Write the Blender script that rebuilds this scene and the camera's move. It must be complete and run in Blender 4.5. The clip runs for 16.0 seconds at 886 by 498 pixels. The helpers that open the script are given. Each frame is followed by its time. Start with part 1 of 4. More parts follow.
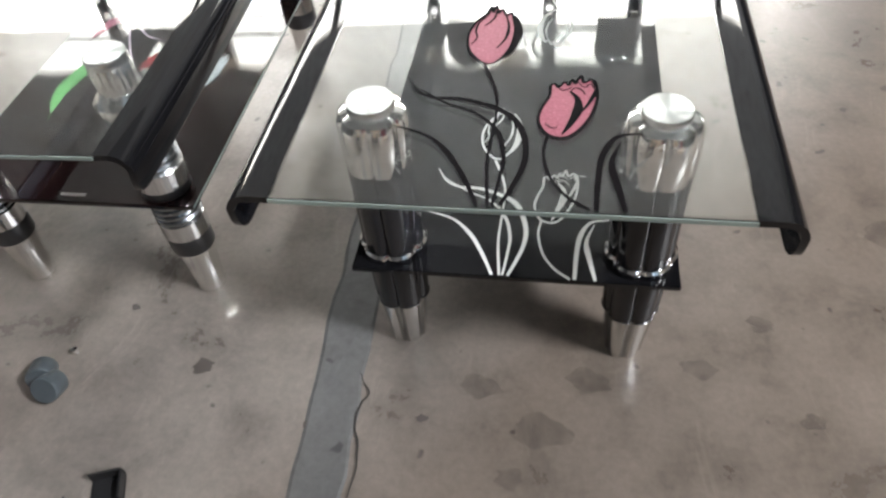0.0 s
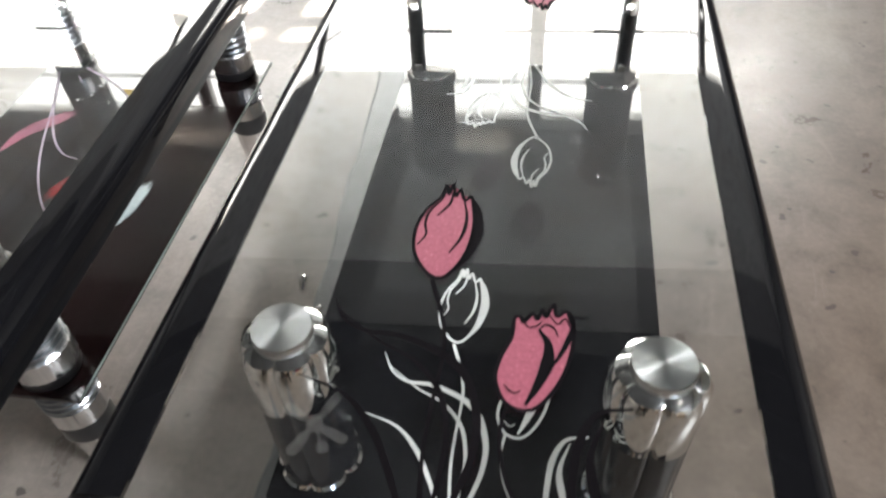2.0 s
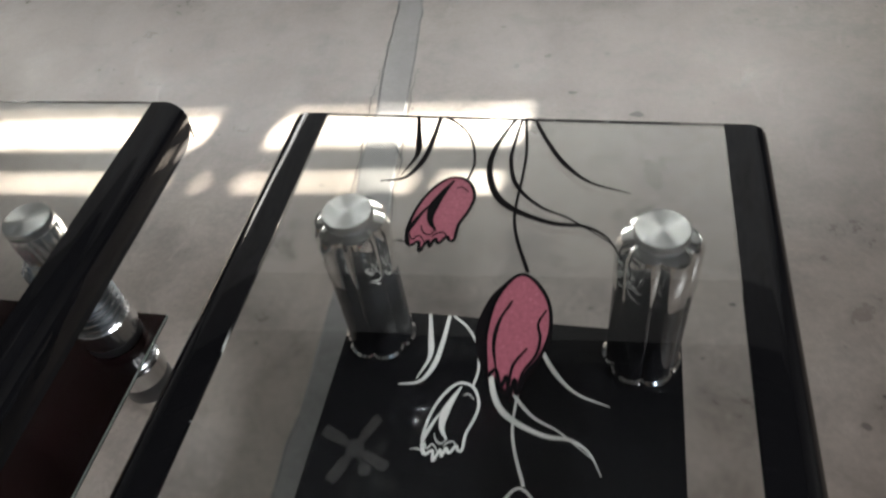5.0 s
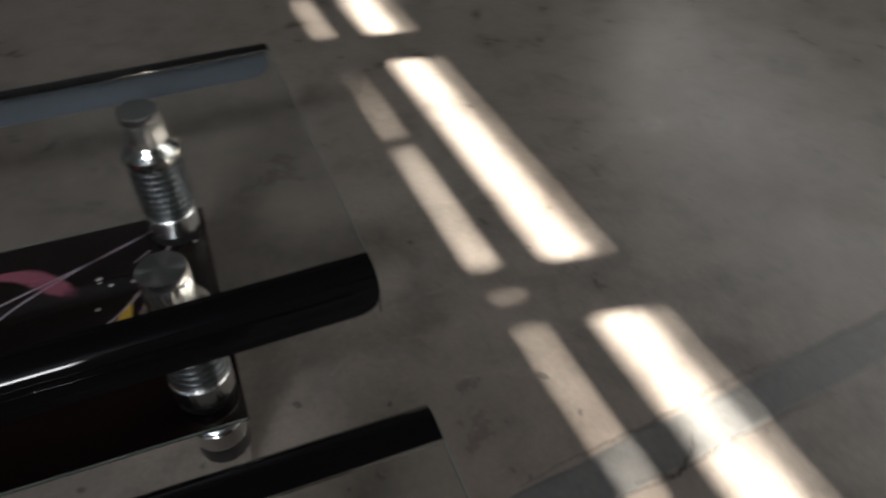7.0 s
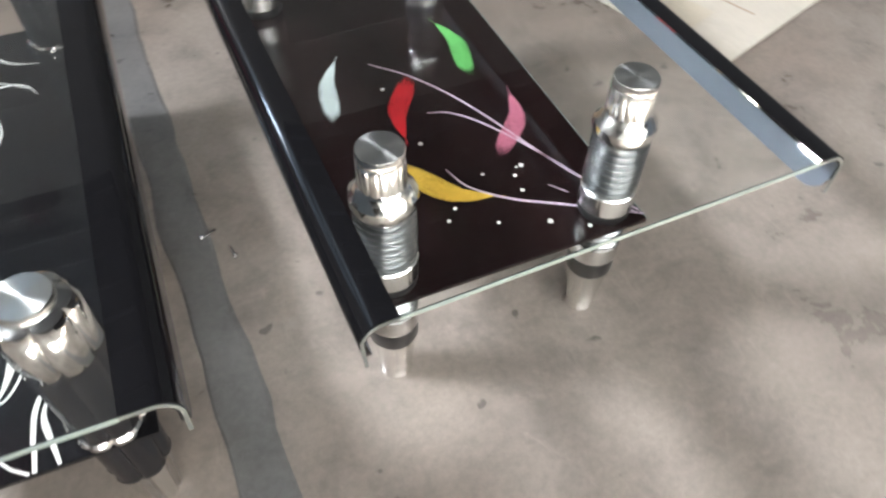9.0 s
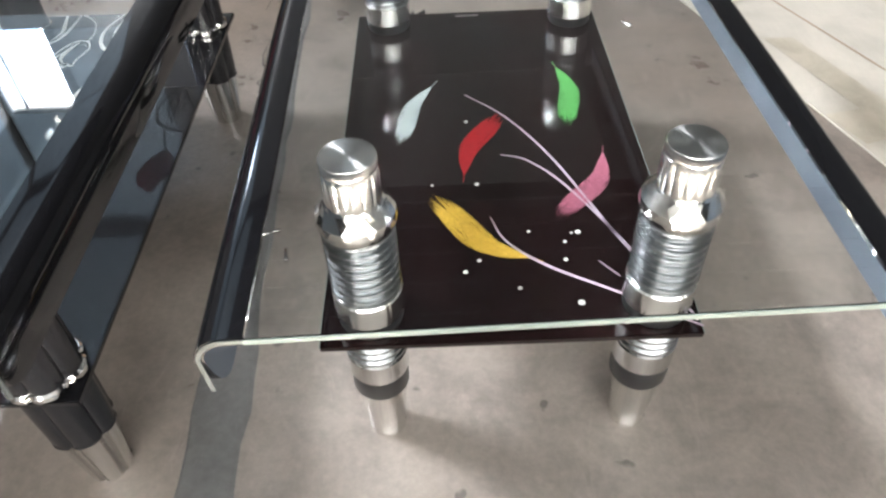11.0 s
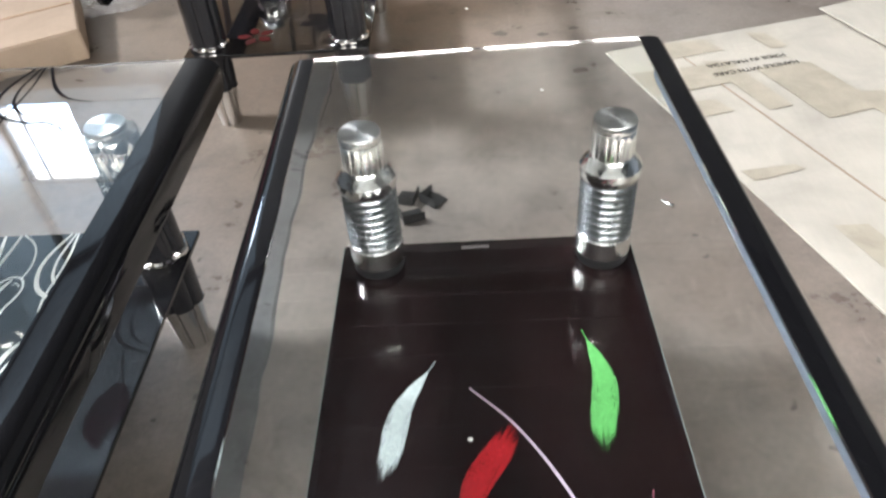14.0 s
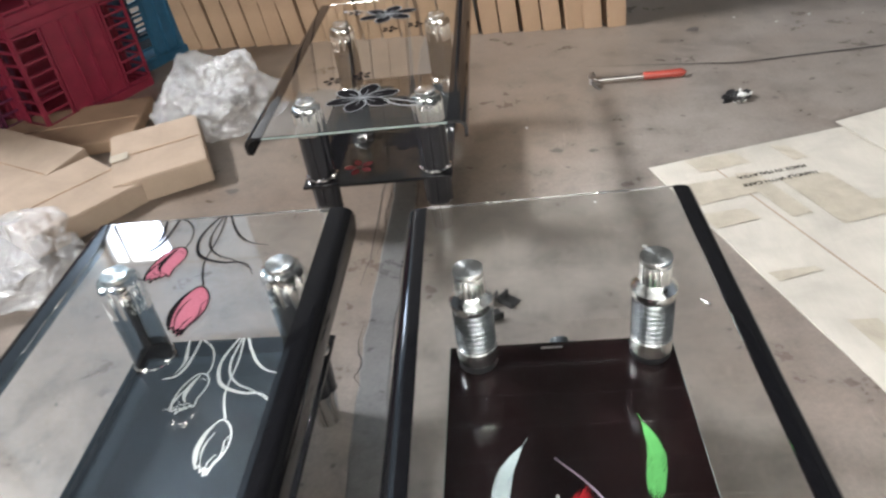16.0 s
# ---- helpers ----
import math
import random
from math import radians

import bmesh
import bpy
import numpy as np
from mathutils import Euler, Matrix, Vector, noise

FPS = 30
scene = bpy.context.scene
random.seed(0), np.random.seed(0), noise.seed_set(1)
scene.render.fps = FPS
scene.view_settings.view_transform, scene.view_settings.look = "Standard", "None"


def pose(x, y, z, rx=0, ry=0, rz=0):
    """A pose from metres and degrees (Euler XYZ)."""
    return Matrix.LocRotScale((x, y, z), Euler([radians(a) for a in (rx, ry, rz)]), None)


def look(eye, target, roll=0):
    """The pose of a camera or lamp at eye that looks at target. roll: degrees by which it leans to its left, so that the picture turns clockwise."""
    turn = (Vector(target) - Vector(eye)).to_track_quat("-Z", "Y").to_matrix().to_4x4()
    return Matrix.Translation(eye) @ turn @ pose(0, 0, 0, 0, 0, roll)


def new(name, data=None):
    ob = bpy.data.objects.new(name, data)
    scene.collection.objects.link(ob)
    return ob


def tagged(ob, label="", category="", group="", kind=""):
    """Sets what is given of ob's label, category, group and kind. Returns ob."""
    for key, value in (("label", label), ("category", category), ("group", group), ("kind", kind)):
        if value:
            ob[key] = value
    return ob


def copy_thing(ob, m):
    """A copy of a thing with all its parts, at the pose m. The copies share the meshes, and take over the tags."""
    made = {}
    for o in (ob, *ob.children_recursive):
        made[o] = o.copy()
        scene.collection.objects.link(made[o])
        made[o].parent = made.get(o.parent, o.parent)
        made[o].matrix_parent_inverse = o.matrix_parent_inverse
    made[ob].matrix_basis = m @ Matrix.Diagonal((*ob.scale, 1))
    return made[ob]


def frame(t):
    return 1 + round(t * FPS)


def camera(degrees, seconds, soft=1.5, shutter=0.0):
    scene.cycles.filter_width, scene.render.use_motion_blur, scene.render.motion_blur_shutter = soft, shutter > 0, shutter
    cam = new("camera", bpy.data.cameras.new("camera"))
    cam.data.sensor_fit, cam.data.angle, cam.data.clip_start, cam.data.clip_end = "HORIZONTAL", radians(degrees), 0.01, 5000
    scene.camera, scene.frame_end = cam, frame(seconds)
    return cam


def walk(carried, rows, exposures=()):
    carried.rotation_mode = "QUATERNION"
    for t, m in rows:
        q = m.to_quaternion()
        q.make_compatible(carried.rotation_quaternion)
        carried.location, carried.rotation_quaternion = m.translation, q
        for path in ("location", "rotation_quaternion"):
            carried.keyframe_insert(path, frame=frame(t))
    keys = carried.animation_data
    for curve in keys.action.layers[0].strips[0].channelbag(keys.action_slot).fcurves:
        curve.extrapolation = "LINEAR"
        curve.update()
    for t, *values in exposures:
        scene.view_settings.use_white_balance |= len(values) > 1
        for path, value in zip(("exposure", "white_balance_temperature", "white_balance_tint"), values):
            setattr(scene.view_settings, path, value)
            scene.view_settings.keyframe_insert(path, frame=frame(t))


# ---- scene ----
cam = camera(63.1, 16.0, soft=2.4, shutter=0.4)
PATH = [
    (0, (0.046, -1.043, 0.905), (-0.245, 0.277, -0.569), -6.0),
    (0.5, (0.035, -0.98, 0.892), (-0.245, 0.362, -0.565), -5.5),
    (1, (0.036, -0.911, 0.898), (-0.232, 0.452, -0.541), -4.5),
    (1.5, (0.046, -0.841, 0.898), (-0.229, 0.55, -0.513), -4.4),
    (2, (0.051, -0.764, 0.914), (-0.203, 0.618, -0.51), -3.1),
    (2.5, (0.054, -0.683, 0.927), (-0.24, 0.695, -0.493), -4.0),
    (3, (0.062, -0.606, 0.956), (-0.226, 0.786, -0.451), -4.6),
    (3.5, (0.075, -0.506, 0.956), (-0.186, 0.921, -0.422), -5.4),
    (3.7, (0.073, -0.451, 0.963), (-0.174, 0.958, -0.435), -5.8),
    (5.8, (0.144, 0.044, 0.949), (-0.453, 1.252, -0.53), -8.5),
    (6, (0.157, 0.093, 0.948), (-0.494, 1.276, -0.527), -7.4),
    (6.2, (0.157, 0.157, 0.953), (-0.554, 1.292, -0.533), -5.9),
    (6.5, (0.12, 0.251, 0.955), (-0.88, 1.242, -0.465), -0.4),
    (7, (0.078, 0.405, 0.986), (-1.252, 0.927, -0.414), 0.8),
    (7.3, (0.062, 0.509, 1.002), (-1.352, 0.598, -0.41), -0.8),
    (7.5, (0.026, 0.556, 0.984), (-1.353, 0.46, -0.462), -0.1),
    (8, (-0.11, 0.697, 0.966), (-1.303, 0.105, -0.526), 0.9),
    (8.5, (-0.254, 0.785, 0.937), (-1.164, -0.144, -0.582), 2.7),
    (9, (-0.356, 0.858, 0.95), (-0.862, -0.311, -0.591), 0.8),
    (9.2, (-0.395, 0.868, 0.94), (-0.821, -0.354, -0.585), 1.4),
    (11.3, (-0.616, 0.823, 0.822), (-0.547, -0.618, -0.564), -2.9),
    (11.5, (-0.619, 0.809, 0.813), (-0.526, -0.652, -0.55), -2.6),
    (12, (-0.631, 0.759, 0.798), (-0.51, -0.739, -0.522), -2.5),
    (12.5, (-0.645, 0.674, 0.806), (-0.497, -0.823, -0.512), -4.4),
    (13, (-0.649, 0.599, 0.822), (-0.51, -0.904, -0.489), -3.3),
    (13.5, (-0.66, 0.514, 0.857), (-0.512, -0.981, -0.463), -4.7),
    (14, (-0.65, 0.424, 0.916), (-0.556, -1.07, -0.41), -4.8),
    (14.5, (-0.655, 0.357, 0.962), (-0.54, -1.14, -0.342), -6.0),
    (15, (-0.664, 0.343, 1.076), (-0.504, -1.164, -0.228), -6.7),
    (15.5, (-0.646, 0.471, 1.141), (-0.465, -1.103, -0.08), -7.3),
    (16, (-0.606, 0.635, 1.186), (-0.387, -0.976, 0.021), -8.4),
]
EXPOSURES = [(0.0, 6.12), (2.0, 6.05), (3.5, 5.45), (6.0, 4.1), (6.5, 3.6), (7.0, 3.7), (7.6, 4.25), (8.0, 4.85), (8.5, 5.95), (9.0, 6.55), (12.5, 6.6), (14.5, 6.7), (16.0, 6.55)]
walk(cam, [(t, look(eye, target, roll)) for t, eye, target, roll in PATH], EXPOSURES)


# ---------------------------------------------------------------- world, sun and daylight
SUN_EL, SUN_AZ = radians(35), math.atan2(0.17, 1.0)      # azimuth from +y towards +x
world = bpy.data.worlds.new("sky")
scene.world = world
world.use_nodes = True
wn = world.node_tree
sky = wn.nodes.new("ShaderNodeTexSky")
sky.sky_type = "NISHITA"
sky.sun_disc = False
sky.sun_elevation, sky.sun_rotation = SUN_EL, SUN_AZ
wn.nodes["Background"].inputs["Strength"].default_value = 0.05
wn.links.new(sky.outputs["Color"], wn.nodes["Background"].inputs["Color"])

sun_data = bpy.data.lights.new("sun", "SUN")
sun_data.energy, sun_data.angle, sun_data.color = 5.0, radians(0.53), (1.0, 0.93, 0.82)
sun = new("sun", sun_data)
sun_dir = Vector((math.sin(SUN_AZ) * math.cos(SUN_EL), math.cos(SUN_AZ) * math.cos(SUN_EL), math.sin(SUN_EL)))
sun.matrix_world = look(sun_dir * 20, (0, 0, 0))


def window_light(name, m, w, h, power, color):
    d = bpy.data.lights.new(name, "AREA")
    d.shape, d.size, d.size_y, d.energy, d.color = "RECTANGLE", w, h, power, color
    ob = new(name, d)
    ob.matrix_world = m
    return ob


WALL_N = Matrix.Translation((0, 4.5, 0)) @ pose(0, 0, 0, 0, 0, 4.0)      # local x along the wall, -y into the room
window_light("north_window_daylight", WALL_N @ Matrix.Translation((-1.5, 0.1, 2.56)) @ look((0, 0, 0), (0, -1, 0)), 6.9, 1.3, 6.6, (1.0, 0.985, 0.945))
window_light("east_clerestory_daylight", look((4.985, -2.0, 5.2), (0, -2.0, 5.2)), 1.8, 0.9, 15, (0.945, 0.965, 1.0))
window_light("south_window_daylight", look((4.52, -7.06, 4.62), (4.52, 0, 4.62)), 0.84, 1.08, 0.4, (0.93, 0.97, 1.0))

window_light("south_siding_daylight", look((3.92, -6.95, 5.1), (3.92, 0, 5.1)), 2.05, 2.6, 0.105, (0.62, 0.82, 1.0))
window_light("skylight_daylight", look((3.7, -5.3, 6.55), (3.7, -5.3, 0)), 2.3, 2.6, 0.065, (0.68, 0.85, 1.0))
window_light("east_siding_daylight", look((4.95, -5.4, 5.1), (0, -5.4, 5.1)), 2.7, 2.6, 0.13, (0.62, 0.82, 1.0))


# ---------------------------------------------------------------- materials
def material(name, color=(0.5, 0.5, 0.5), rough=0.5, metal=0.0, **more):
    m = bpy.data.materials.new(name)
    m.use_nodes = True
    b = m.node_tree.nodes["Principled BSDF"]
    b.inputs["Base Color"].default_value = (*color, 1)
    b.inputs["Roughness"].default_value = rough
    b.inputs["Metallic"].default_value = metal
    for k, v in more.items():
        b.inputs[k.replace("_", " ")].default_value = v
    return m


def nod(m, kind, **sets):
    n = m.node_tree.nodes.new(kind)
    for k, v in sets.items():
        if k in n.inputs:
            n.inputs[k].default_value = v
        elif k == "operation":
            n.operation = v
        elif k == "data_type":
            n.data_type = v
        elif k == "blend_type":
            n.blend_type = v
        elif k == "direction_type":
            n.direction_type = v
        elif k == "axis":
            n.axis = v
    return n


def link(m, a, b):
    m.node_tree.links.new(a, b)


def noise_node(m, scale, detail=6.0, rough=0.6, coords="Object", distortion=0.0, stretch=(1, 1, 1)):
    tc = nod(m, "ShaderNodeTexCoord")
    mp = nod(m, "ShaderNodeMapping")
    mp.inputs["Scale"].default_value = stretch
    link(m, tc.outputs[coords], mp.inputs["Vector"])
    n = nod(m, "ShaderNodeTexNoise", Scale=scale, Detail=detail, Roughness=rough, Distortion=distortion)
    link(m, mp.outputs["Vector"], n.inputs["Vector"])
    return n


def ramp(m, src, stops):
    r = nod(m, "ShaderNodeValToRGB")
    while len(r.color_ramp.elements) < len(stops):
        r.color_ramp.elements.new(0.5)
    for e, (p, c) in zip(r.color_ramp.elements, stops):
        e.position, e.color = p, (*c, 1) if len(c) == 3 else c
    link(m, src, r.inputs["Fac"])
    return r


def mixc(m, fac, a, b, mode="MIX"):
    x = nod(m, "ShaderNodeMix", data_type="RGBA", blend_type=mode)
    for sock, v in ((x.inputs[0], fac), (x.inputs[6], a), (x.inputs[7], b)):
        if hasattr(v, "links") or hasattr(v, "is_linked"):
            link(m, v, sock)
        elif isinstance(v, (int, float)):
            sock.default_value = v
        else:
            sock.default_value = (*v, 1)
    return x.outputs[2]


def bump(m, height, strength=0.3, dist=0.002):
    b = nod(m, "ShaderNodeBump", Strength=strength, Distance=dist)
    link(m, height, b.inputs["Height"])
    link(m, b.outputs["Normal"], m.node_tree.nodes["Principled BSDF"].inputs["Normal"])


def bsdf(m):
    return m.node_tree.nodes["Principled BSDF"]


def grey(v):
    return (v, v, v)


# polished, worn concrete
def concrete(name, tone):
    m = material(name, rough=0.5)
    big = noise_node(m, 1.1, 5, 0.6, distortion=0.4)
    mid = noise_node(m, 8.0, 9, 0.68, distortion=0.25)
    fine = noise_node(m, 90, 6, 0.7)
    t = np.array(tone)
    c = ramp(m, big.outputs["Fac"], [(0.3, tuple(t * (0.86, 0.8, 0.76))), (0.5, tuple(t)), (0.72, tuple(t * (1.12, 1.14, 1.16)))]).outputs["Color"]
    patch = ramp(m, mid.outputs["Fac"], [(0.3, grey(0.64)), (0.5, grey(1.0)), (0.72, grey(1.2))]).outputs["Color"]
    c = mixc(m, 1.0, c, patch, "MULTIPLY")
    grain = ramp(m, fine.outputs["Fac"], [(0.3, grey(0.86)), (0.7, grey(1.1))]).outputs["Color"]
    c = mixc(m, 1.0, c, grain, "MULTIPLY")
    spots = noise_node(m, 3.4, 3, 0.5, distortion=0.2)
    s = ramp(m, spots.outputs["Fac"], [(0.62, grey(0)), (0.76, grey(1))])
    c = mixc(m, mixc(m, 1.0, s.outputs["Color"], grey(0.45), "MULTIPLY"), c, tuple(t * 0.5))
    specks = noise_node(m, 24, 2, 0.4)
    k = ramp(m, specks.outputs["Fac"], [(0.72, grey(0)), (0.75, grey(0.8))])
    c = mixc(m, k.outputs["Color"], c, tuple(t * 0.35))
    scuff = noise_node(m, 16, 4, 0.75, distortion=1.2, stretch=(1, 0.35, 1))
    k = ramp(m, scuff.outputs["Fac"], [(0.6, grey(0)), (0.72, grey(0.35))])
    c = mixc(m, k.outputs["Color"], c, tuple(np.minimum(t * (1.5, 1.52, 1.55), 0.9)))
    if name == "polished_concrete":                       # brightness fall-off put into the slab's colour, browner towards +x and -y
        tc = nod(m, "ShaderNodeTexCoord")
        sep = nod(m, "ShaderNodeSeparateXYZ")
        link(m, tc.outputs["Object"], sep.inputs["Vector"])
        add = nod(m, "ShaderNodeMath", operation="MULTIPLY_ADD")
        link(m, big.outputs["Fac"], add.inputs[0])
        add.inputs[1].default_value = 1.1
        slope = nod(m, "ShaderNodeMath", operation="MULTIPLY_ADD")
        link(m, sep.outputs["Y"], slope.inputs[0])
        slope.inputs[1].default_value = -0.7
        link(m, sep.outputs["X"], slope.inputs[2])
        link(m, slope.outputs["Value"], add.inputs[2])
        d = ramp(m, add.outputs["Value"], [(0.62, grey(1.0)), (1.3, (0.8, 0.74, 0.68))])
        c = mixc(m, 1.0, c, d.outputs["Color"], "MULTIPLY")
    link(m, c, bsdf(m).inputs["Base Color"])
    wear = noise_node(m, 2.2, 3, 0.5, distortion=0.4)
    r = ramp(m, wear.outputs["Fac"], [(0.3, grey(0.24)), (0.55, grey(0.31)), (0.75, grey(0.42))])
    r = mixc(m, 0.35, r.outputs["Color"], ramp(m, mid.outputs["Fac"], [(0.3, grey(0.2)), (0.7, grey(0.6))]).outputs["Color"])
    link(m, r, bsdf(m).inputs["Roughness"])
    bump(m, mid.outputs["Fac"], 0.2, 0.003)
    return m


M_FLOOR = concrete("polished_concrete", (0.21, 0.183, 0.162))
M_PATCH = concrete("mortar_patch", (0.125, 0.124, 0.122))
M_CRACK = material("crack_shadow", (0.03, 0.027, 0.025), 0.9)
M_STAIN = material("oil_stain", (0.085, 0.073, 0.065), 0.4)
M_BLACKGLASS = material("black_lacquered_glass", (0.006, 0.006, 0.007), 0.04, IOR=1.5)
M_BROWNGLASS = material("dark_brown_lacquered_glass", (0.008, 0.0038, 0.0038), 0.04, IOR=1.5)
M_GLASS = material("clear_glass", (0.95, 0.975, 0.965), 0.0, Transmission_Weight=1.0, IOR=1.5)
M_EDGE = material("ground_glass_edge", (0.32, 0.38, 0.35), 0.25, Transmission_Weight=0.3)
M_EDGE2 = material("dull_ground_edge", (0.06, 0.07, 0.068), 0.35)
M_BACK = material("slate_back_paint", (0.06, 0.074, 0.095), 0.6)
M_CHROME = material("chrome", (0.86, 0.85, 0.83), 0.07, 1.0)
M_ALU = material("turned_aluminium", (0.76, 0.76, 0.75), 0.12, 1.0)
M_NECK = material("satin_bright_metal", (0.86, 0.86, 0.85), 0.22, 1.0)
M_RIB = material("satin_grey_metal", (0.33, 0.345, 0.36), 0.27, 1.0)
M_CAP = material("spun_aluminium", (0.62, 0.62, 0.62), 0.24, 1.0, Anisotropic=1.0)
tan = nod(M_CAP, "ShaderNodeTangent", direction_type="RADIAL", axis="Z")
link(M_CAP, tan.outputs["Tangent"], bsdf(M_CAP).inputs["Tangent"])
M_BLACK = material("black_enamel", (0.012, 0.012, 0.014), 0.16)
M_RUBBER = material("black_satin", (0.016, 0.016, 0.017), 0.35)
M_INK_K = material("black_print", (0.006, 0.005, 0.006), 0.6, Specular_IOR_Level=0.02)
M_INK_W = material("white_print", (0.55, 0.55, 0.53), 0.5, Specular_IOR_Level=0.2)
M_INK_G = material("grey_print", (0.3, 0.31, 0.32), 0.5, Specular_IOR_Level=0.2)
M_DULL = material("dull_grey_label", (0.13, 0.115, 0.115), 0.6)
M_INK_L = material("lilac_print", (0.42, 0.34, 0.41), 0.5, Specular_IOR_Level=0.2)


def ink(name, col):
    m = material(name, col, 0.5, Specular_IOR_Level=0.2)
    n = noise_node(m, 260, 3, 0.6)
    r = ramp(m, n.outputs["Fac"], [(0.35, tuple(np.array(col) * 0.78)), (0.62, col), (0.78, tuple(np.minimum(1, np.array(col) * 1.3 + 0.05)))])
    link(m, r.outputs["Color"], bsdf(m).inputs["Base Color"])
    return m


M_PINK = ink("pink_glitter_print", (0.37, 0.1, 0.14))
M_F_WHITE = ink("pale_blue_feather", (0.42, 0.48, 0.48))
M_F_GREEN = ink("green_feather", (0.1, 0.36, 0.1))
M_F_RED = ink("red_feather", (0.46, 0.011, 0.018))
M_F_PINK = ink("rose_feather", (0.36, 0.11, 0.165))
M_DARKRED = ink("dark_red_reflection", (0.1, 0.01, 0.012))
M_F_YEL = ink("yellow_feather", (0.58, 0.37, 0.05))


def paperboard(name, col, scale=1.0):
    m = material(name, col, 0.75)
    a = noise_node(m, 5 * scale, 6, 0.6, distortion=0.5)
    b = noise_node(m, 120, 4, 0.6, stretch=(1, 0.12, 1))
    c = np.array(col)
    x = ramp(m, a.outputs["Fac"], [(0.3, tuple(c * 0.8)), (0.55, tuple(c)), (0.75, tuple(np.minimum(c * 1.1, 0.9)))]).outputs["Color"]
    y = ramp(m, b.outputs["Fac"], [(0.3, grey(0.97)), (0.7, grey(1.02))]).outputs["Color"]
    link(m, mixc(m, 1.0, x, y, "MULTIPLY"), bsdf(m).inputs["Base Color"])
    bump(m, b.outputs["Fac"], 0.15, 0.001)
    return m


M_CARD = paperboard("kraft_cardboard", (0.33, 0.22, 0.14))
M_CARD2 = paperboard("pale_cardboard", (0.3, 0.225, 0.165))
M_CARD3 = paperboard("bleached_cardboard", (0.45, 0.42, 0.365))
M_TAPE = paperboard("brown_packing_tape", (0.4, 0.36, 0.29), 3.0)
bsdf(M_TAPE).inputs["Roughness"].default_value = 0.32
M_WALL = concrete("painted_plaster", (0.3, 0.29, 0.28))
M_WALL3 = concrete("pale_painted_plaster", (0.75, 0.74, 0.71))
# dark tone of the plaster, keeping unseen walls dim in reflections
M_WALL2 = concrete("dark_plaster", (0.07, 0.07, 0.07))
# unseen roof, coloured near black so the polished glass reflects it dark
M_ROOF = material("dark_roof_sheet", (0.34, 0.36, 0.38), 0.5, 0.2)
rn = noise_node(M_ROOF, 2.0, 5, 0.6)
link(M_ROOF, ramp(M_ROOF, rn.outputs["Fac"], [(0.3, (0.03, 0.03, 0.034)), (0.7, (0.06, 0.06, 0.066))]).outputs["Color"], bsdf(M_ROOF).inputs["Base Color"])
M_ROOF2 = concrete("blue_grey_roof_sheet", (0.16, 0.2, 0.24))
M_FRAME = material("grey_window_frame", (0.2, 0.2, 0.2), 0.5)
M_PANE = material("frosted_window_pane", (0.8, 0.8, 0.78), 0.6, Transmission_Weight=0.1)
M_WRAP = material("crumpled_clear_film", (0.94, 0.95, 0.96), 0.1, 0.27, Alpha=0.37, IOR=1.6)
bump(M_WRAP, noise_node(M_WRAP, 14, 3, 0.5, distortion=2.2).outputs["Fac"], 1.0, 0.03)


def plastic(name, col):
    m = material(name, col, 0.42)
    n = noise_node(m, 14, 6, 0.65)
    c = np.array(col)
    link(m, ramp(m, n.outputs["Fac"], [(0.3, tuple(c * 0.7)), (0.55, tuple(c)), (0.8, tuple(c * 1.2 + 0.01))]).outputs["Color"], bsdf(m).inputs["Base Color"])
    return m


M_RED = plastic("red_crate_plastic", (0.16, 0.012, 0.028))
M_MAROON = plastic("maroon_crate_plastic", (0.065, 0.009, 0.03))
M_BLUE = plastic("blue_crate_plastic", (0.018, 0.085, 0.15))
M_STEEL = material("worn_steel", (0.35, 0.34, 0.33), 0.35, 1.0)
M_GRIP = plastic("orange_red_rubber_grip", (0.3, 0.045, 0.03))
M_PLUG = plastic("grey_rubber", (0.075, 0.09, 0.1))
M_LIGHTPLASTIC = plastic("white_plastic", (0.7, 0.7, 0.68))


# ---------------------------------------------------------------- mesh helpers
def empty(name, m=None):
    ob = new(name)
    ob.empty_display_size = 0.05
    if m is not None:
        ob.matrix_basis = m
    return ob


def finish(bm, name, smooth=False):
    me = bpy.data.meshes.new(name)
    bm.normal_update()
    bm.to_mesh(me)
    bm.free()
    if smooth:
        me.polygons.foreach_set("use_smooth", [True] * len(me.polygons))
        me.set_sharp_from_angle(angle=radians(38))
    return me


def part(name, bm, mat, parent=None, label="", smooth=False):
    me = bm if isinstance(bm, bpy.types.Mesh) else finish(bm, name, smooth)
    if not me.materials:
        me.materials.append(mat)
    ob = new(name, me)
    if parent is not None:
        ob.parent = parent
    if label:
        ob["label"] = label
    return ob


def box(bm, c, s, bevel=0.0, m=None):
    g = bmesh.ops.create_cube(bm, size=1.0, matrix=Matrix.Translation(c) @ Matrix.Diagonal((*s, 1)))
    vs = g["verts"]
    if bevel:
        es = list({e for v in vs for e in v.link_edges})
        r = bmesh.ops.bevel(bm, geom=es, offset=bevel, segments=2, affect="EDGES")
        vs = list({v for f in r["faces"] for v in f.verts} | {v for v in vs if v.is_valid})
    if m is not None:
        bmesh.ops.transform(bm, matrix=m, verts=vs)
    return bm


def boxes(items, bevel=0.0):
    bm = bmesh.new()
    for c, s in items:
        box(bm, c, s, bevel)
    return bm


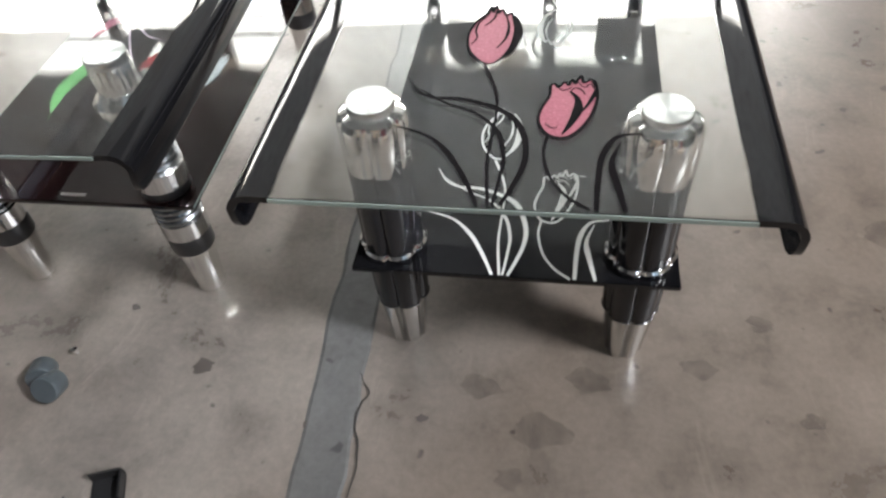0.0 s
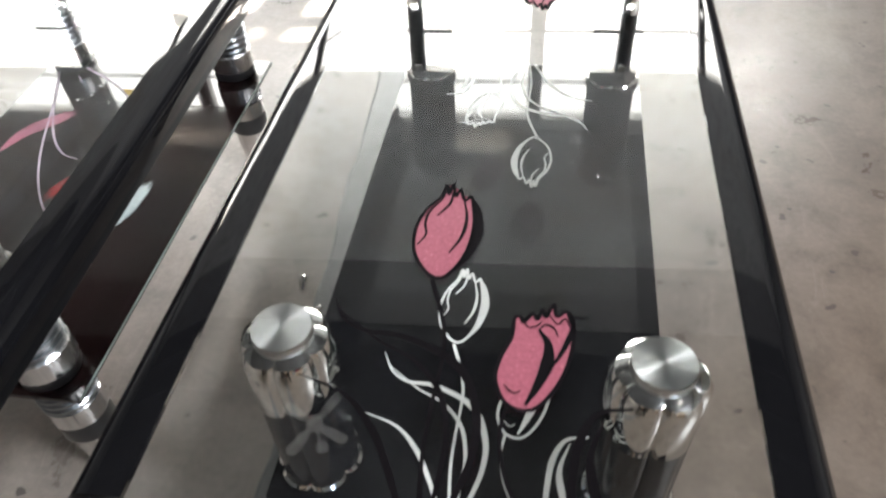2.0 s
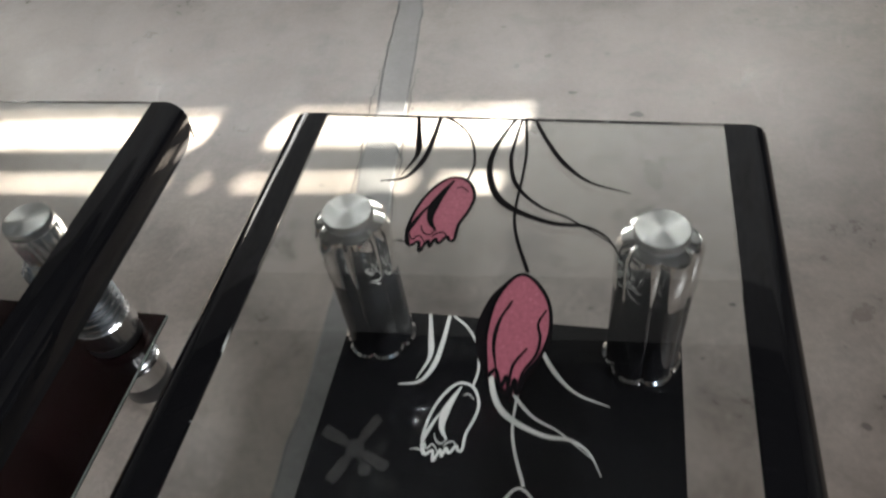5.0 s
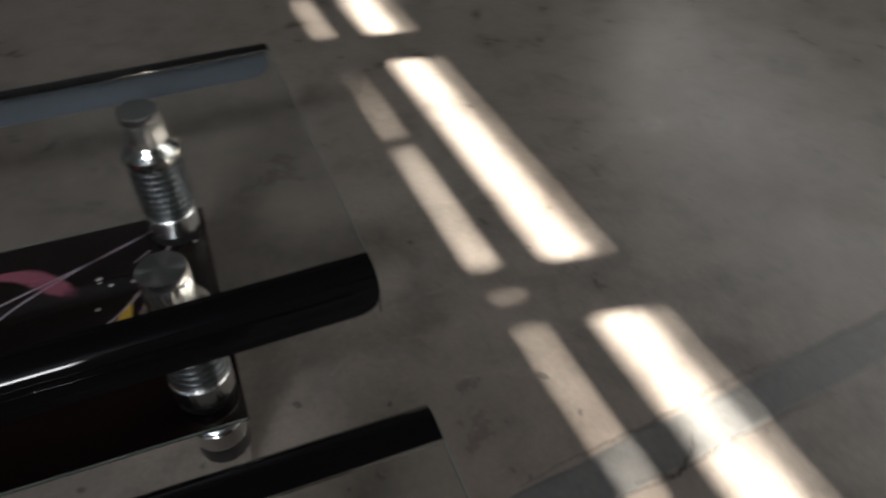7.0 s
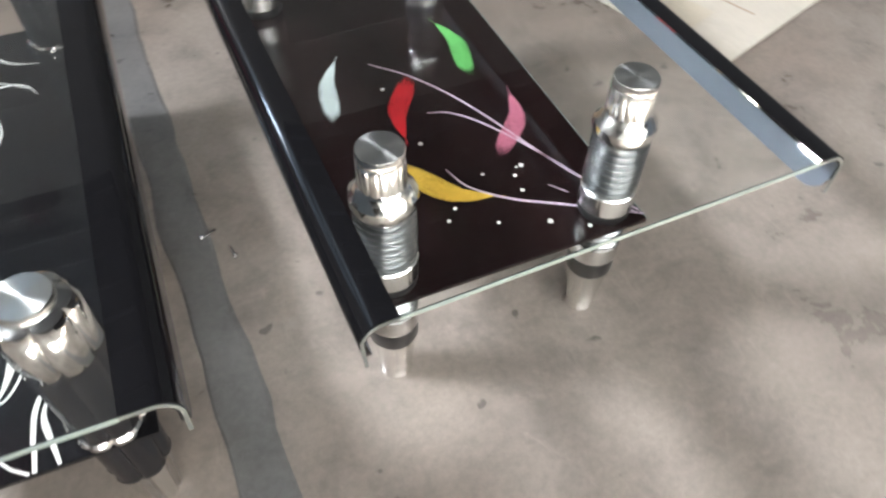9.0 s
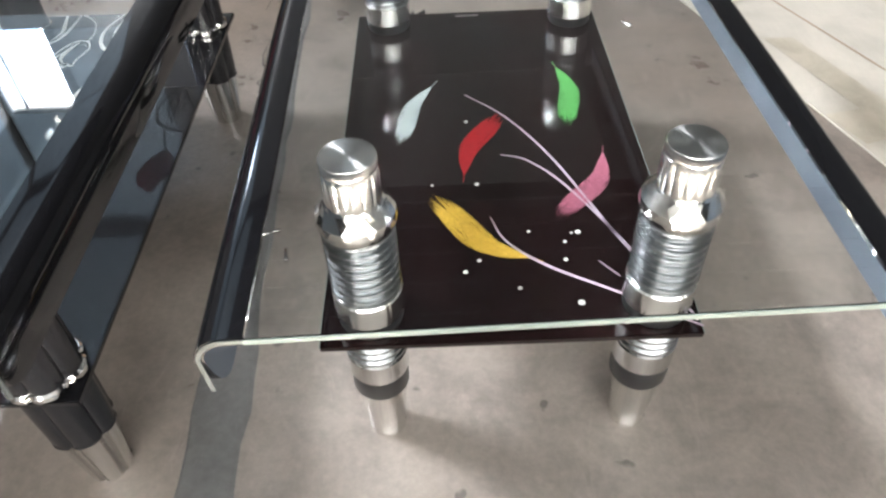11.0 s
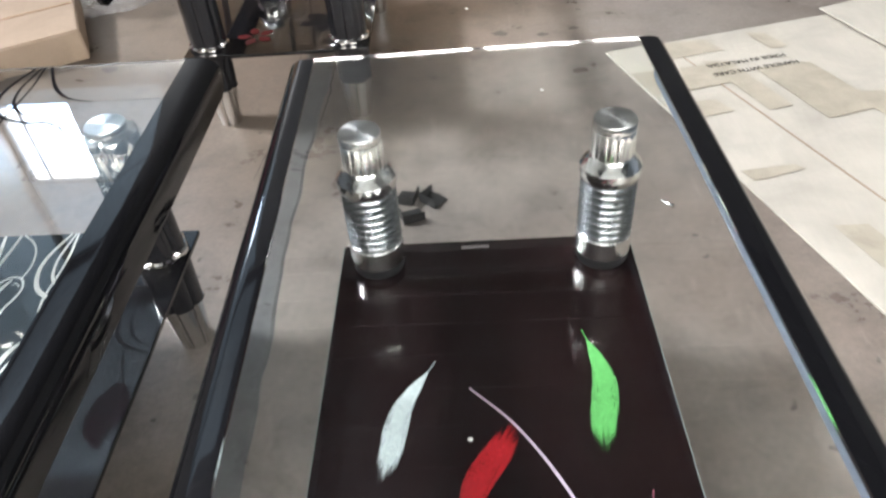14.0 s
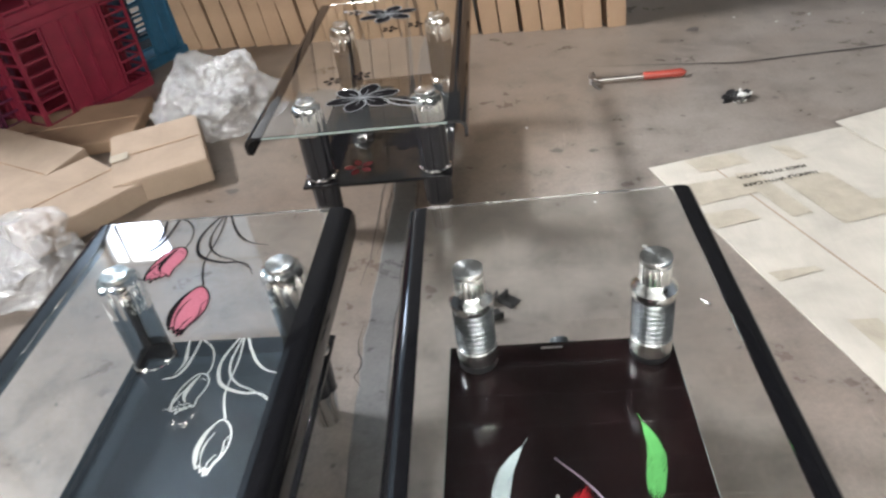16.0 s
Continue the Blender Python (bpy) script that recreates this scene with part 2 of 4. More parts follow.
def lathe(profile, seg=32, shape=None, cap_ends=True):
    """Turned body; shape(angle, r, z) may swell or pinch the radius."""
    bm = bmesh.new()
    rings = []
    for r, z in profile:
        ring = []
        for i in range(seg):
            a = 2 * math.pi * i / seg
            q = shape(a, r, z) if shape else r
            ring.append(bm.verts.new((q * math.cos(a), q * math.sin(a), z)))
        rings.append(ring)
    for a, b in zip(rings, rings[1:]):
        for i in range(seg):
            j = (i + 1) % seg
            bm.faces.new((a[i], a[j], b[j], b[i]))
    if cap_ends:
        bm.faces.new(rings[0][::-1])
        bm.faces.new(rings[-1])
    bmesh.ops.recalc_face_normals(bm, faces=bm.faces)
    return bm


def spline(pts, n=10, closed=False):
    """Smooth curve through 2-D points."""
    p = [Vector(q) for q in pts]
    k = len(p)
    out = []
    for i in range(k if closed else k - 1):
        a = p[(i - 1) % k] if closed or i else p[0] * 2 - p[1]
        b, c = p[i], p[(i + 1) % k]
        d = p[(i + 2) % k] if closed or i + 2 < k else p[-1] * 2 - p[-2]
        for j in range(n):
            t = j / n
            out.append(0.5 * (2 * b + (c - a) * t + (2 * a - 5 * b + 4 * c - d) * t * t + (3 * b - a - 3 * c + d) * t ** 3))
    if not closed:
        out.append(p[-1])
    return out


def stroke(bm, pts, w0, w1, w2, n=10, closed=False, z=0.0):
    """A flat painted stroke whose width runs w0, w1, w2 along it."""
    c = spline(pts, n, closed)
    k = len(c)
    left, right = [], []
    for i, q in enumerate(c):
        a = c[i - 1] if i or closed else c[0]
        b = c[(i + 1) % k] if closed or i + 1 < k else c[-1]
        d = (b - a).normalized()
        s = i / (k - 1)
        w = (w0 * (1 - 2 * s) + w1 * 2 * s) if s < 0.5 else (w1 * (2 - 2 * s) + w2 * (2 * s - 1))
        o = Vector((-d.y, d.x)) * max(w, 0.0004) * 0.5
        left.append(bm.verts.new((q.x + o.x, q.y + o.y, z)))
        right.append(bm.verts.new((q.x - o.x, q.y - o.y, z)))
    for i in range(k if closed else k - 1):
        j = (i + 1) % k
        bm.faces.new((left[i], right[i], right[j], left[j]))


def fill(bm, pts, n=6, z=0.0):
    f = bm.faces.new([bm.verts.new((q.x, q.y, z)) for q in spline(pts, n, True)])
    bmesh.ops.triangulate(bm, faces=[f])


def extrude_profile(pts, y0, y1):
    """A closed profile in x and z pushed along y."""
    bm = bmesh.new()
    a = [bm.verts.new((x, y0, z)) for x, z in pts]
    b = [bm.verts.new((x, y1, z)) for x, z in pts]
    k = len(pts)
    for i in range(k):
        j = (i + 1) % k
        bm.faces.new((a[i], a[j], b[j], b[i]))
    bm.faces.new(a[::-1])
    bm.faces.new(b)
    bmesh.ops.recalc_face_normals(bm, faces=bm.faces)
    return bm


# ---------------------------------------------------------------- the setting
def structure(name, bm, mat, label, m=None):
    ob = part(name, bm, mat)
    if m is not None:
        ob.matrix_basis = m
    return tagged(ob, label, kind="structure")


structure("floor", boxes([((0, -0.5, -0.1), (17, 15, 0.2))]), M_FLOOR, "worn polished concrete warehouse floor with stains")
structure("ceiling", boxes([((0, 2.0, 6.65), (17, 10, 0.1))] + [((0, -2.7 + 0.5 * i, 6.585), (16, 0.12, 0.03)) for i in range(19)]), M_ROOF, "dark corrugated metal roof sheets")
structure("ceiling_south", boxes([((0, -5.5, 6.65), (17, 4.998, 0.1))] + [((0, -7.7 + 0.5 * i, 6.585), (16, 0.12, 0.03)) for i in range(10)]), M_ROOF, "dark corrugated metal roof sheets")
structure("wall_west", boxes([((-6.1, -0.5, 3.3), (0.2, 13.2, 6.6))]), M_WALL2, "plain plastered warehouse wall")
# east wall with its long clerestory opening
structure("wall_east", boxes([((5.1, -0.5, 2.25), (0.2, 13.2, 4.5)), ((5.1, -0.5, 6.15), (0.2, 13.2, 0.9)), ((5.1, 2.55, 5.1), (0.2, 7.1, 1.2)), ((5.1, -5.05, 5.1), (0.2, 4.1, 1.2))]), M_WALL, "plastered wall with a clerestory opening")
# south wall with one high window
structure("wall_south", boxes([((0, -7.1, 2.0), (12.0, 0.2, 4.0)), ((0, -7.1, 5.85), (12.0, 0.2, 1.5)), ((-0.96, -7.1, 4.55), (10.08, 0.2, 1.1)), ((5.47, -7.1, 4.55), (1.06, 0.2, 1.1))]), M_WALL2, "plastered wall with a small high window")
# north wall: a long band of frosted panes between 1.9 and 3.2 m
structure("wall_north", boxes([((0, 0.1, 4.36), (15.5, 0.2, 2.32)), ((-6.4, 0.1, 2.55), (2.7, 0.2, 1.3)), ((4.9, 0.1, 2.55), (5.7, 0.2, 1.3))]), M_WALL3, "pale plastered wall with a long window band", WALL_N)
# unseen base, coloured dark to keep the floor in front of it dark
structure("wall_north_base", boxes([((0, 0.1, 0.95), (15.5, 0.2, 1.898))]), M_WALL2, "dark unseen wall below the window band", WALL_N)
# gable toned greyer, where the reflections in the table glass darken
structure("wall_north_gable", boxes([((0, 0.1, 6.11), (15.5, 0.2, 1.178))]), M_WALL, "grey wall above the window band", WALL_N)

structure("siding_south", boxes([((3.92, -6.985, 5.85), (2.05, 0.02, 1.4)), ((3.48, -6.985, 4.55), (1.16, 0.02, 1.09))]), M_ROOF2, "blue-grey translucent upper siding")
structure("skylight", boxes([((3.7, -5.3, 6.562), (2.4, 2.7, 0.006))]), M_ROOF2, "blue-grey translucent roof sheet between the dark ones")
structure("siding_east", boxes([((4.985, -5.4, 5.2), (0.02, 2.8, 2.6))]), M_ROOF2, "blue-grey translucent upper siding")
POST = [-3.91, -2.95, -1.99, -1.03, -0.058, 0.64, 1.35]


def north_window():
    w = tagged(empty("window_1", WALL_N), "long window band of frosted panes with grey bars", "window", kind="structure")
    for u in POST:
        # twin bars; strip between added to shape the sun, open at the upper slit
        for d in (-0.046, 0.046):
            part("mullion", boxes([((u + d, 0.05, 2.55), (0.026, 0.09, 1.296)), ((u + d, 0.182, 2.55), (0.026, 0.012, 1.296))]), M_FRAME, w)
        part("closing_strip", boxes([((u, 0.1, (z0 + z1) / 2), (0.066, 0.01, z1 - z0)) for z0, z1 in ((1.905, 2.652), (2.7, 3.195))]), M_FRAME, w)
    spans = list(zip([-5.03] + POST, POST + [2.045]))
    for k, (a, b) in enumerate(spans):
        c, s = (a + b) / 2, b - a - 0.004
        slits = a < 0.5                               # slits set between the panes to give the sun strips
        # upper panes are skewed so the sun strip widens towards one side
        west, east = {2: (2.721, 2.727), 3: (2.722, 2.727), 4: (2.7165, 2.732), 5: (2.723, 2.73)}.get(k, (2.722, 2.726))
        rows = [(1.905, 1.905, 2.553, 2.553), (2.561, 2.561, 2.577, 2.577), (2.631, 2.631, 2.714, 2.714), (west, east, 3.195, 3.195)] if slits else [(1.905, 1.905, 3.195, 3.195)]
        for z0, z1, z2, z3 in rows:
            bm = boxes([((c, 0.17, 2.5), (s, 0.006, 1.0))])
            for v in bm.verts:
                v.co.z = (z0 if v.co.x < c else z1) if v.co.z < 2.5 else (z2 if v.co.x < c else z3)
            part("pane", bm, M_PANE, w)
        for u in (-1.36, -0.555, 0.435):        # unseen stops across the upper slit, added to break the sun strip
            if a < u < b:
                part("sun_stop", boxes([((u, 0.1745, 2.7245), (0.05, 0.003, 0.05))]), M_FRAME, w)
        for z in (2.17, 2.86):
            part("glazing_bar", boxes([((c, 0.05, z), (s, 0.03, 0.022))]), M_FRAME, w)


north_window()
w2 = tagged(empty("window_2", pose(5.1, -2.0, 5.1)), "clerestory window with thin mullions", "window", kind="structure")
for i in range(3):
    part("mullion", boxes([((0.02, -0.7 + 0.7 * i, 0), (0.05, 0.05, 1.19))], 0.004), M_FRAME, w2)
w3 = tagged(empty("window_3", pose(4.52, -7.1, 4.55)), "small high window with one bar", "window", kind="structure")
part("mullion", boxes([((0.22, 0.06, 0), (0.03, 0.04, 1.09))], 0.004), M_FRAME, w3)


def strip_x(y):
    """Middle line of the mortar strip."""
    return -0.243 - 0.045 * max(0.0, y + 0.65) - 0.065 * max(0.0, y - 0.6)


# grey mortar strip let into the floor, with wandering edges
def mortar_strip():
    bm = bmesh.new()
    rows = []
    for i in range(121):
        y = -3.0 + i * 0.05
        x = strip_x(y)
        w = 0.037 + 0.006 * noise.noise((0, y * 3, 0))
        e = 0.012 * noise.noise((5, y * 6, 0)) + 0.006 * noise.noise((5, y * 21, 3))
        f = 0.012 * noise.noise((9, y * 6, 0)) + 0.006 * noise.noise((9, y * 21, 3))
        rows.append([bm.verts.new((x + d, y, z)) for d, z in ((-w + e, 0), (-w + e + 0.006, 0.0022), (w + f - 0.004, 0.0022), (w + f, 0))])
    for a, b in zip(rows, rows[1:]):
        for i in range(3):
            bm.faces.new((a[i], a[i + 1], b[i + 1], b[i]))
    structure("floor_patch", bm, M_PATCH, "grey mortar strip filling a trench in the concrete")


mortar_strip()


def crack(pts, w):
    bm = bmesh.new()
    q = []
    for a, b in zip(pts, pts[1:]):
        for i in range(5):
            t = i / 5
            q.append((a[0] + (b[0] - a[0]) * t + random.uniform(-0.003, 0.003), a[1] + (b[1] - a[1]) * t))
    q.append(pts[-1])
    stroke(bm, q, 0.0008, w, 0.0008, 2, z=0.0028)
    structure("floor_crack", bm, M_CRACK, "thin dark crack in the concrete floor")


crack([(-0.222, -0.49), (-0.2, -0.52), (-0.214, -0.56), (-0.195, -0.62), (-0.2, -0.7)], 0.004)
for side in (-0.045, 0.043):
    for y0, y1 in ((-1.55, -1.0), (0.7, 1.25)):
        crack([(strip_x(y) + side + random.uniform(-0.004, 0.004), y) for y in np.linspace(y0, y1, 9)], 0.0024)
crack([(-0.34, 0.99), (-0.31, 0.965), (-0.29, 0.93), (-0.3, 0.86)], 0.003)
crack([(-0.19, -1.6), (-0.17, -1.3), (-0.18, -1.0), (-0.165, -0.86)], 0.003)
crack([(-0.9, -2.2), (-1.5, -2.1), (-2.2, -2.15), (-3.0, -2.05)], 0.012)


def stain(x, y, r, s, mat=M_STAIN):
    rng = random.Random(s)
    bm = bmesh.new()
    ph = [rng.uniform(0, 6) for _ in range(4)]
    f = bm.faces.new([bm.verts.new((x + r * (1 + 0.22 * math.sin(2 * a + ph[0]) + 0.12 * math.sin(5 * a + ph[1]) + 0.07 * math.sin(9 * a + ph[2])) * math.cos(a), y + 0.75 * r * (1 + 0.2 * math.sin(3 * a + ph[3])) * math.sin(a), 0.0012)) for a in np.linspace(0, 2 * math.pi, 40, endpoint=False)])
    structure("floor_stain", bm, mat, "dark oily stain on the concrete floor")


M_STAIN2 = material("old_damp_stain", (0.06, 0.05, 0.044), 0.4)
link(M_STAIN2, ramp(M_STAIN2, noise_node(M_STAIN2, 45, 5, 0.6).outputs["Fac"], [(0.35, grey(0.08)), (0.65, grey(0.32))]).outputs["Color"], bsdf(M_STAIN2).inputs["Alpha"])
for i, (x, y, r) in enumerate([(0.113, -0.472, 0.028), (0.267, -0.436, 0.022), (0.364, -0.349, 0.02), (0.409, -0.508, 0.016), (-0.04, -0.495, 0.026), (0.05, -0.558, 0.035), (0.01, -0.63, 0.02), (0.6, -0.15, 0.04)]):
    stain(x, y, r, 40 + i, M_STAIN2)
for i, (x, y, r) in enumerate([(-0.464, -0.5, 0.018), (-0.117, -0.554, 0.008), (-0.276, -0.579, 0.009), (0.171, 1.102, 0.012), (0.036, 1.172, 0.008), (0.515, 0.478, 0.005), (0.546, 0.138, 0.005), (0.505, 0.291, 0.004), (0.32, 0.62, 0.005), (0.39, 0.7, 0.006), (-0.62, -0.4, 0.008), (0.36, -1.42, 0.022), (-0.74, -1.52, 0.02), (-0.86, -1.5, 0.014), (-0.95, -1.53, 0.013), (-1.4, -2.5, 0.03)]):
    stain(x, y, r, i)


# ---------------------------------------------------------------- coffee tables
def lobed(a, r, z):
    return r * (0.855 + 0.145 * abs(math.cos(3 * a)) ** 0.5)


def make_lobed_leg(parent, x, y, h, shelf, meshes={}):
    """Clover-section leg: bright sleeve above, black below, bright tapered foot."""
    key = (round(h, 3), round(shelf, 3))
    if key not in meshes:
        R = 0.0425
        meshes[key] = (
            finish(lathe([(R - 0.001, shelf + 0.012), (R - 0.001, h - 0.085)], 72, lobed), "black_sleeve", True),
            finish(lathe([(0.026, h - 0.011), (0.0275, h - 0.010), (0.0275, h - 0.0015), (0.0265, h)], 48), "cap", True),
            finish(lathe([(R - 0.001, h - 0.085), (R + 0.0005, h - 0.083), (R + 0.0005, h - 0.024), (R - 0.004, h - 0.014), (0.03, h - 0.0105)], 72, lobed), "bright_sleeve", True),
            finish(lathe([(R - 0.002, shelf + 0.0005), (R + 0.003, shelf + 0.003), (R + 0.003, shelf + 0.009), (R, shelf + 0.012)], 72, lobed), "rim", True),
            finish(lathe([(R - 0.004, 0.099), (R - 0.001, shelf - 0.009)], 72, lobed), "lower_sleeve", True),
            finish(lathe([(0.025, 0.0), (0.027, 0.002), (R - 0.007, 0.095), (R - 0.003, 0.099)], 72, lobed), "foot", True),
        )
    me = meshes[key]
    leg = part("leg", me[0], M_BLACK, parent, "black clover-section table leg")
    leg.location = (x, y, 0)
    part("cap", me[1], M_CAP, leg, "spun aluminium disc")
    part("bright_sleeve", me[2], M_CHROME, leg, "chrome upper sleeve")
    part("rim", me[3], M_CHROME, leg, "wavy chrome rim")
    part("lower_sleeve", me[4], M_BLACK, leg)
    part("foot", me[5], M_NECK, leg, "tapered chrome foot")
    return leg


def diamond_collar(profile, seg=22):
    """A collar cut into diamond facets: each ring is turned half a step from the last."""
    bm = bmesh.new()
    rings = []
    for k, (r, z) in enumerate(profile):
        rings.append([bm.verts.new((r * math.cos(2 * math.pi * (i + 0.5 * k) / seg), r * math.sin(2 * math.pi * (i + 0.5 * k) / seg), z)) for i in range(seg)])
    for a, b in zip(rings, rings[1:]):
        for i in range(seg):
            j = (i + 1) % seg
            bm.faces.new((a[i], a[j], b[i]))
            bm.faces.new((a[j], b[j], b[i]))
    bmesh.ops.recalc_face_normals(bm, faces=bm.faces)
    return bm


def make_ringed_leg(parent, x, y, h, shelf, meshes={}):
    """Turned leg: fluted neck, faceted collar, ringed body, tapered foot."""
    if not meshes:
        rings = []
        n = 8
        z0, z1 = h - 0.172, h - 0.084
        for i in range(n):
            a, b = z0 + (z1 - z0) * i / n, z0 + (z1 - z0) * (i + 1) / n
            d = b - a
            rings += [(0.0334, a + 0.0002), (0.0336, a + 0.42 * d), (0.0362, a + 0.56 * d), (0.0373, a + 0.74 * d), (0.0362, a + 0.92 * d), (0.0334, b - 0.0002)]
        low = []
        a0, a1 = 0.165, shelf - 0.009
        for i in range(4):
            a, b = a0 + (a1 - a0) * i / 4, a0 + (a1 - a0) * (i + 1) / 4
            d = b - a
            low += [(0.032, a + 0.0002), (0.0355, a + 0.3 * d), (0.0358, a + 0.65 * d), (0.032, b - 0.0002)]
        meshes["body"] = finish(lathe(rings, 48), "ringed_body", True)
        meshes["cap"] = finish(lathe([(0.0262, h - 0.012), (0.0272, h - 0.011), (0.0272, h - 0.0015), (0.0262, h)], 48), "cap", True)
        meshes["neck"] = finish(lathe([(0.0272, h - 0.052), (0.028, h - 0.046), (0.028, h - 0.016), (0.0268, h - 0.012)], 112, lambda a, r, z: r * (0.95 + 0.05 * abs(math.cos(7 * a)) ** 0.35)), "fluted_neck", True)
        meshes["collar"] = finish(diamond_collar([(0.0338, h - 0.0845), (0.0382, h - 0.08), (0.0402, h - 0.073), (0.0396, h - 0.064), (0.034, h - 0.057), (0.0296, h - 0.0515), (0.0272, h - 0.048)]), "faceted_collar")
        meshes["band"] = finish(lathe([(0.036, h - 0.205), (0.0378, h - 0.203), (0.0378, h - 0.174), (0.036, h - 0.172)], 144, lambda a, r, z: r * (0.985 + 0.015 * abs(math.cos(12 * a)) ** 0.5)), "bright_band", True)
        meshes["sleeve"] = finish(lathe([(0.0345, shelf + 0.0005), (0.0358, shelf + 0.003), (0.0358, h - 0.205)], 48), "black_sleeve", True)
        meshes["low"] = finish(lathe(low, 48), "lower_body", True)
        meshes["band2"] = finish(lathe([(0.033, 0.131), (0.0355, 0.133), (0.0355, 0.163), (0.033, 0.165)], 48), "lower_band", True)
        meshes["sleeve2"] = finish(lathe([(0.0325, 0.098), (0.034, 0.101), (0.034, 0.131)], 48), "lower_sleeve", True)
        meshes["foot"] = finish(lathe([(0.0215, 0.0), (0.0235, 0.0015), (0.0238, 0.005), (0.022, 0.008), (0.030, 0.085), (0.0325, 0.098)], 72, lambda a, r, z: r * (0.985 + 0.015 * abs(math.cos(7 * a)))), "foot", True)
    leg = part("leg", meshes["body"], M_RIB, parent, "grey metal leg with turned rings")
    leg.location = (x, y, 0)
    for key, name, mat, label in (("cap", "cap", M_CAP, "spun aluminium disc"), ("neck", "fluted_neck", M_NECK, "fluted bright neck"), ("collar", "faceted_collar", M_ALU, "faceted bright metal collar"), ("band", "bright_band", M_NECK, "fluted bright metal band"), ("sleeve", "black_sleeve", M_RUBBER, "black sleeve"), ("low", "lower_body", M_RIB, ""), ("band2", "lower_band", M_ALU, "bright metal band"), ("sleeve2", "lower_sleeve", M_RUBBER, "black sleeve"), ("foot", "foot", M_CHROME, "tapered chrome foot")):
        part(name, meshes[key], mat, leg, label)
    return leg


def bent_band(side, w, flat, top, thick, lip, y0, y1, lean=6, backed=False):
    """Black side strip of the pane, rolled over and down; side -1 or 1, w half width of the table."""
    r = 0.024
    outer, inner = [(w - r - flat, top)], [(w - r - flat, top - thick)]
    for i in range(9):
        a = radians(90 - (90 + lean - 12) * i / 8) if backed else radians(90 - 84 * i / 8)
        outer.append((w - r + r * math.cos(a), top - r + r * math.sin(a)))
        inner.append((w - r + (r - thick) * math.cos(a), top - r + (r - thick) * math.sin(a)))
    d = (math.sin(radians(lean)) * (2 if backed else 1), math.cos(radians(lean)))
    outer.append((outer[-1][0] - d[0] * lip * 0.5, outer[-1][1] - d[1] * lip))
    inner.append((inner[-1][0] - d[0] * lip * 0.5, inner[-1][1] - d[1] * lip))
    if y1 - y0 < 0.01:
        return extrude_profile([(side * x, z) for x, z in outer + inner[::-1]], y0, y1)
    bm = bmesh.new()
    rings = []
    for y in (y0, y0 + 0.003, y0 + 0.008, y0 + 0.016, y0 + 0.026, y1 - 0.026, y1 - 0.016, y1 - 0.008, y1 - 0.003, y1):
        q = min(1.0, min(y - y0, y1 - y) / 0.026)
        up = 0.62 * (1 - math.sqrt(1 - (1 - q) ** 2))      # the lip's lower corners are cut round
        pts = []
        for row, turn in ((outer, 1), (inner, -1)):
            a, b = row[-2], row[-1]
            end = (b[0] + (a[0] - b[0]) * up, b[1] + (a[1] - b[1]) * up)
            pts += (row[:-1] + [end])[::turn]
        rings.append([bm.verts.new((side * x, y, z)) for x, z in pts])
    for a, b in zip(rings, rings[1:]):
        for i in range(len(a)):
            j = (i + 1) % len(a)
            f = bm.faces.new((a[i], a[j], b[j], b[i]))
            f.material_index = 1 if backed and len(outer) <= i < len(outer) + 4 else 0
    k = len(outer)
    for ring in (rings[0], rings[-1]):
        for i in range(k - 1):
            bm.faces.new((ring[i], ring[i + 1], ring[2 * k - 2 - i], ring[2 * k - 1 - i]))
    bmesh.ops.recalc_face_normals(bm, faces=bm.faces)
    return bm


TULIP_STEMS = [
    ([(-0.038, 0.228), (-0.023, 0.186), (-0.017, 0.152), (-0.019, 0.098), (-0.019, 0.056), (-0.013, 0.001)], 0.004, 0.003, 0.0035),
    ([(-0.123, 0.205), (-0.108, 0.178), (-0.086, 0.165), (-0.055, 0.163), (-0.017, 0.148), (0.005, 0.127), (0.017, 0.091), (0.016, 0.058), (0.007, 0.026), (-0.002, 0.001)], 0.001, 0.008, 0.004),
    ([(-0.112, 0.185), (-0.072, 0.156), (-0.04, 0.14), (-0.014, 0.111), (-0.004, 0.073), (-0.005, 0.041), (-0.009, 0.001)], 0.001, 0.005, 0.003),
    ([(-0.13, 0.116), (-0.089, 0.102), (-0.061, 0.075), (-0.04, 0.039), (-0.023, 0.001)], 0.001, 0.006, 0.004),
]
LEAF_STEMS = [
    ([(0.038, 0.107), (0.035, 0.079), (0.043, 0.043), (0.059, 0.018), (0.08, 0.001)], 0.003, 0.003, 0.004),
    ([(0.133, 0.114), (0.107, 0.107), (0.093, 0.081), (0.088, 0.045), (0.086, 0.001)], 0.002, 0.007, 0.005),
    ([(0.112, 0.104), (0.101, 0.069), (0.106, 0.035), (0.113, 0.001)], 0.001, 0.008, 0.004),
]
BUD_A = [(-0.042, 0.358), (-0.047, 0.338), (-0.058, 0.318), (-0.064, 0.29), (-0.059, 0.258), (-0.042, 0.234), (-0.027, 0.234), (-0.013, 0.262), (-0.009, 0.3), (-0.013, 0.33), (-0.016, 0.343), (-0.022, 0.336), (-0.028, 0.352), (-0.032, 0.341), (-0.036, 0.36), (-0.039, 0.343)]
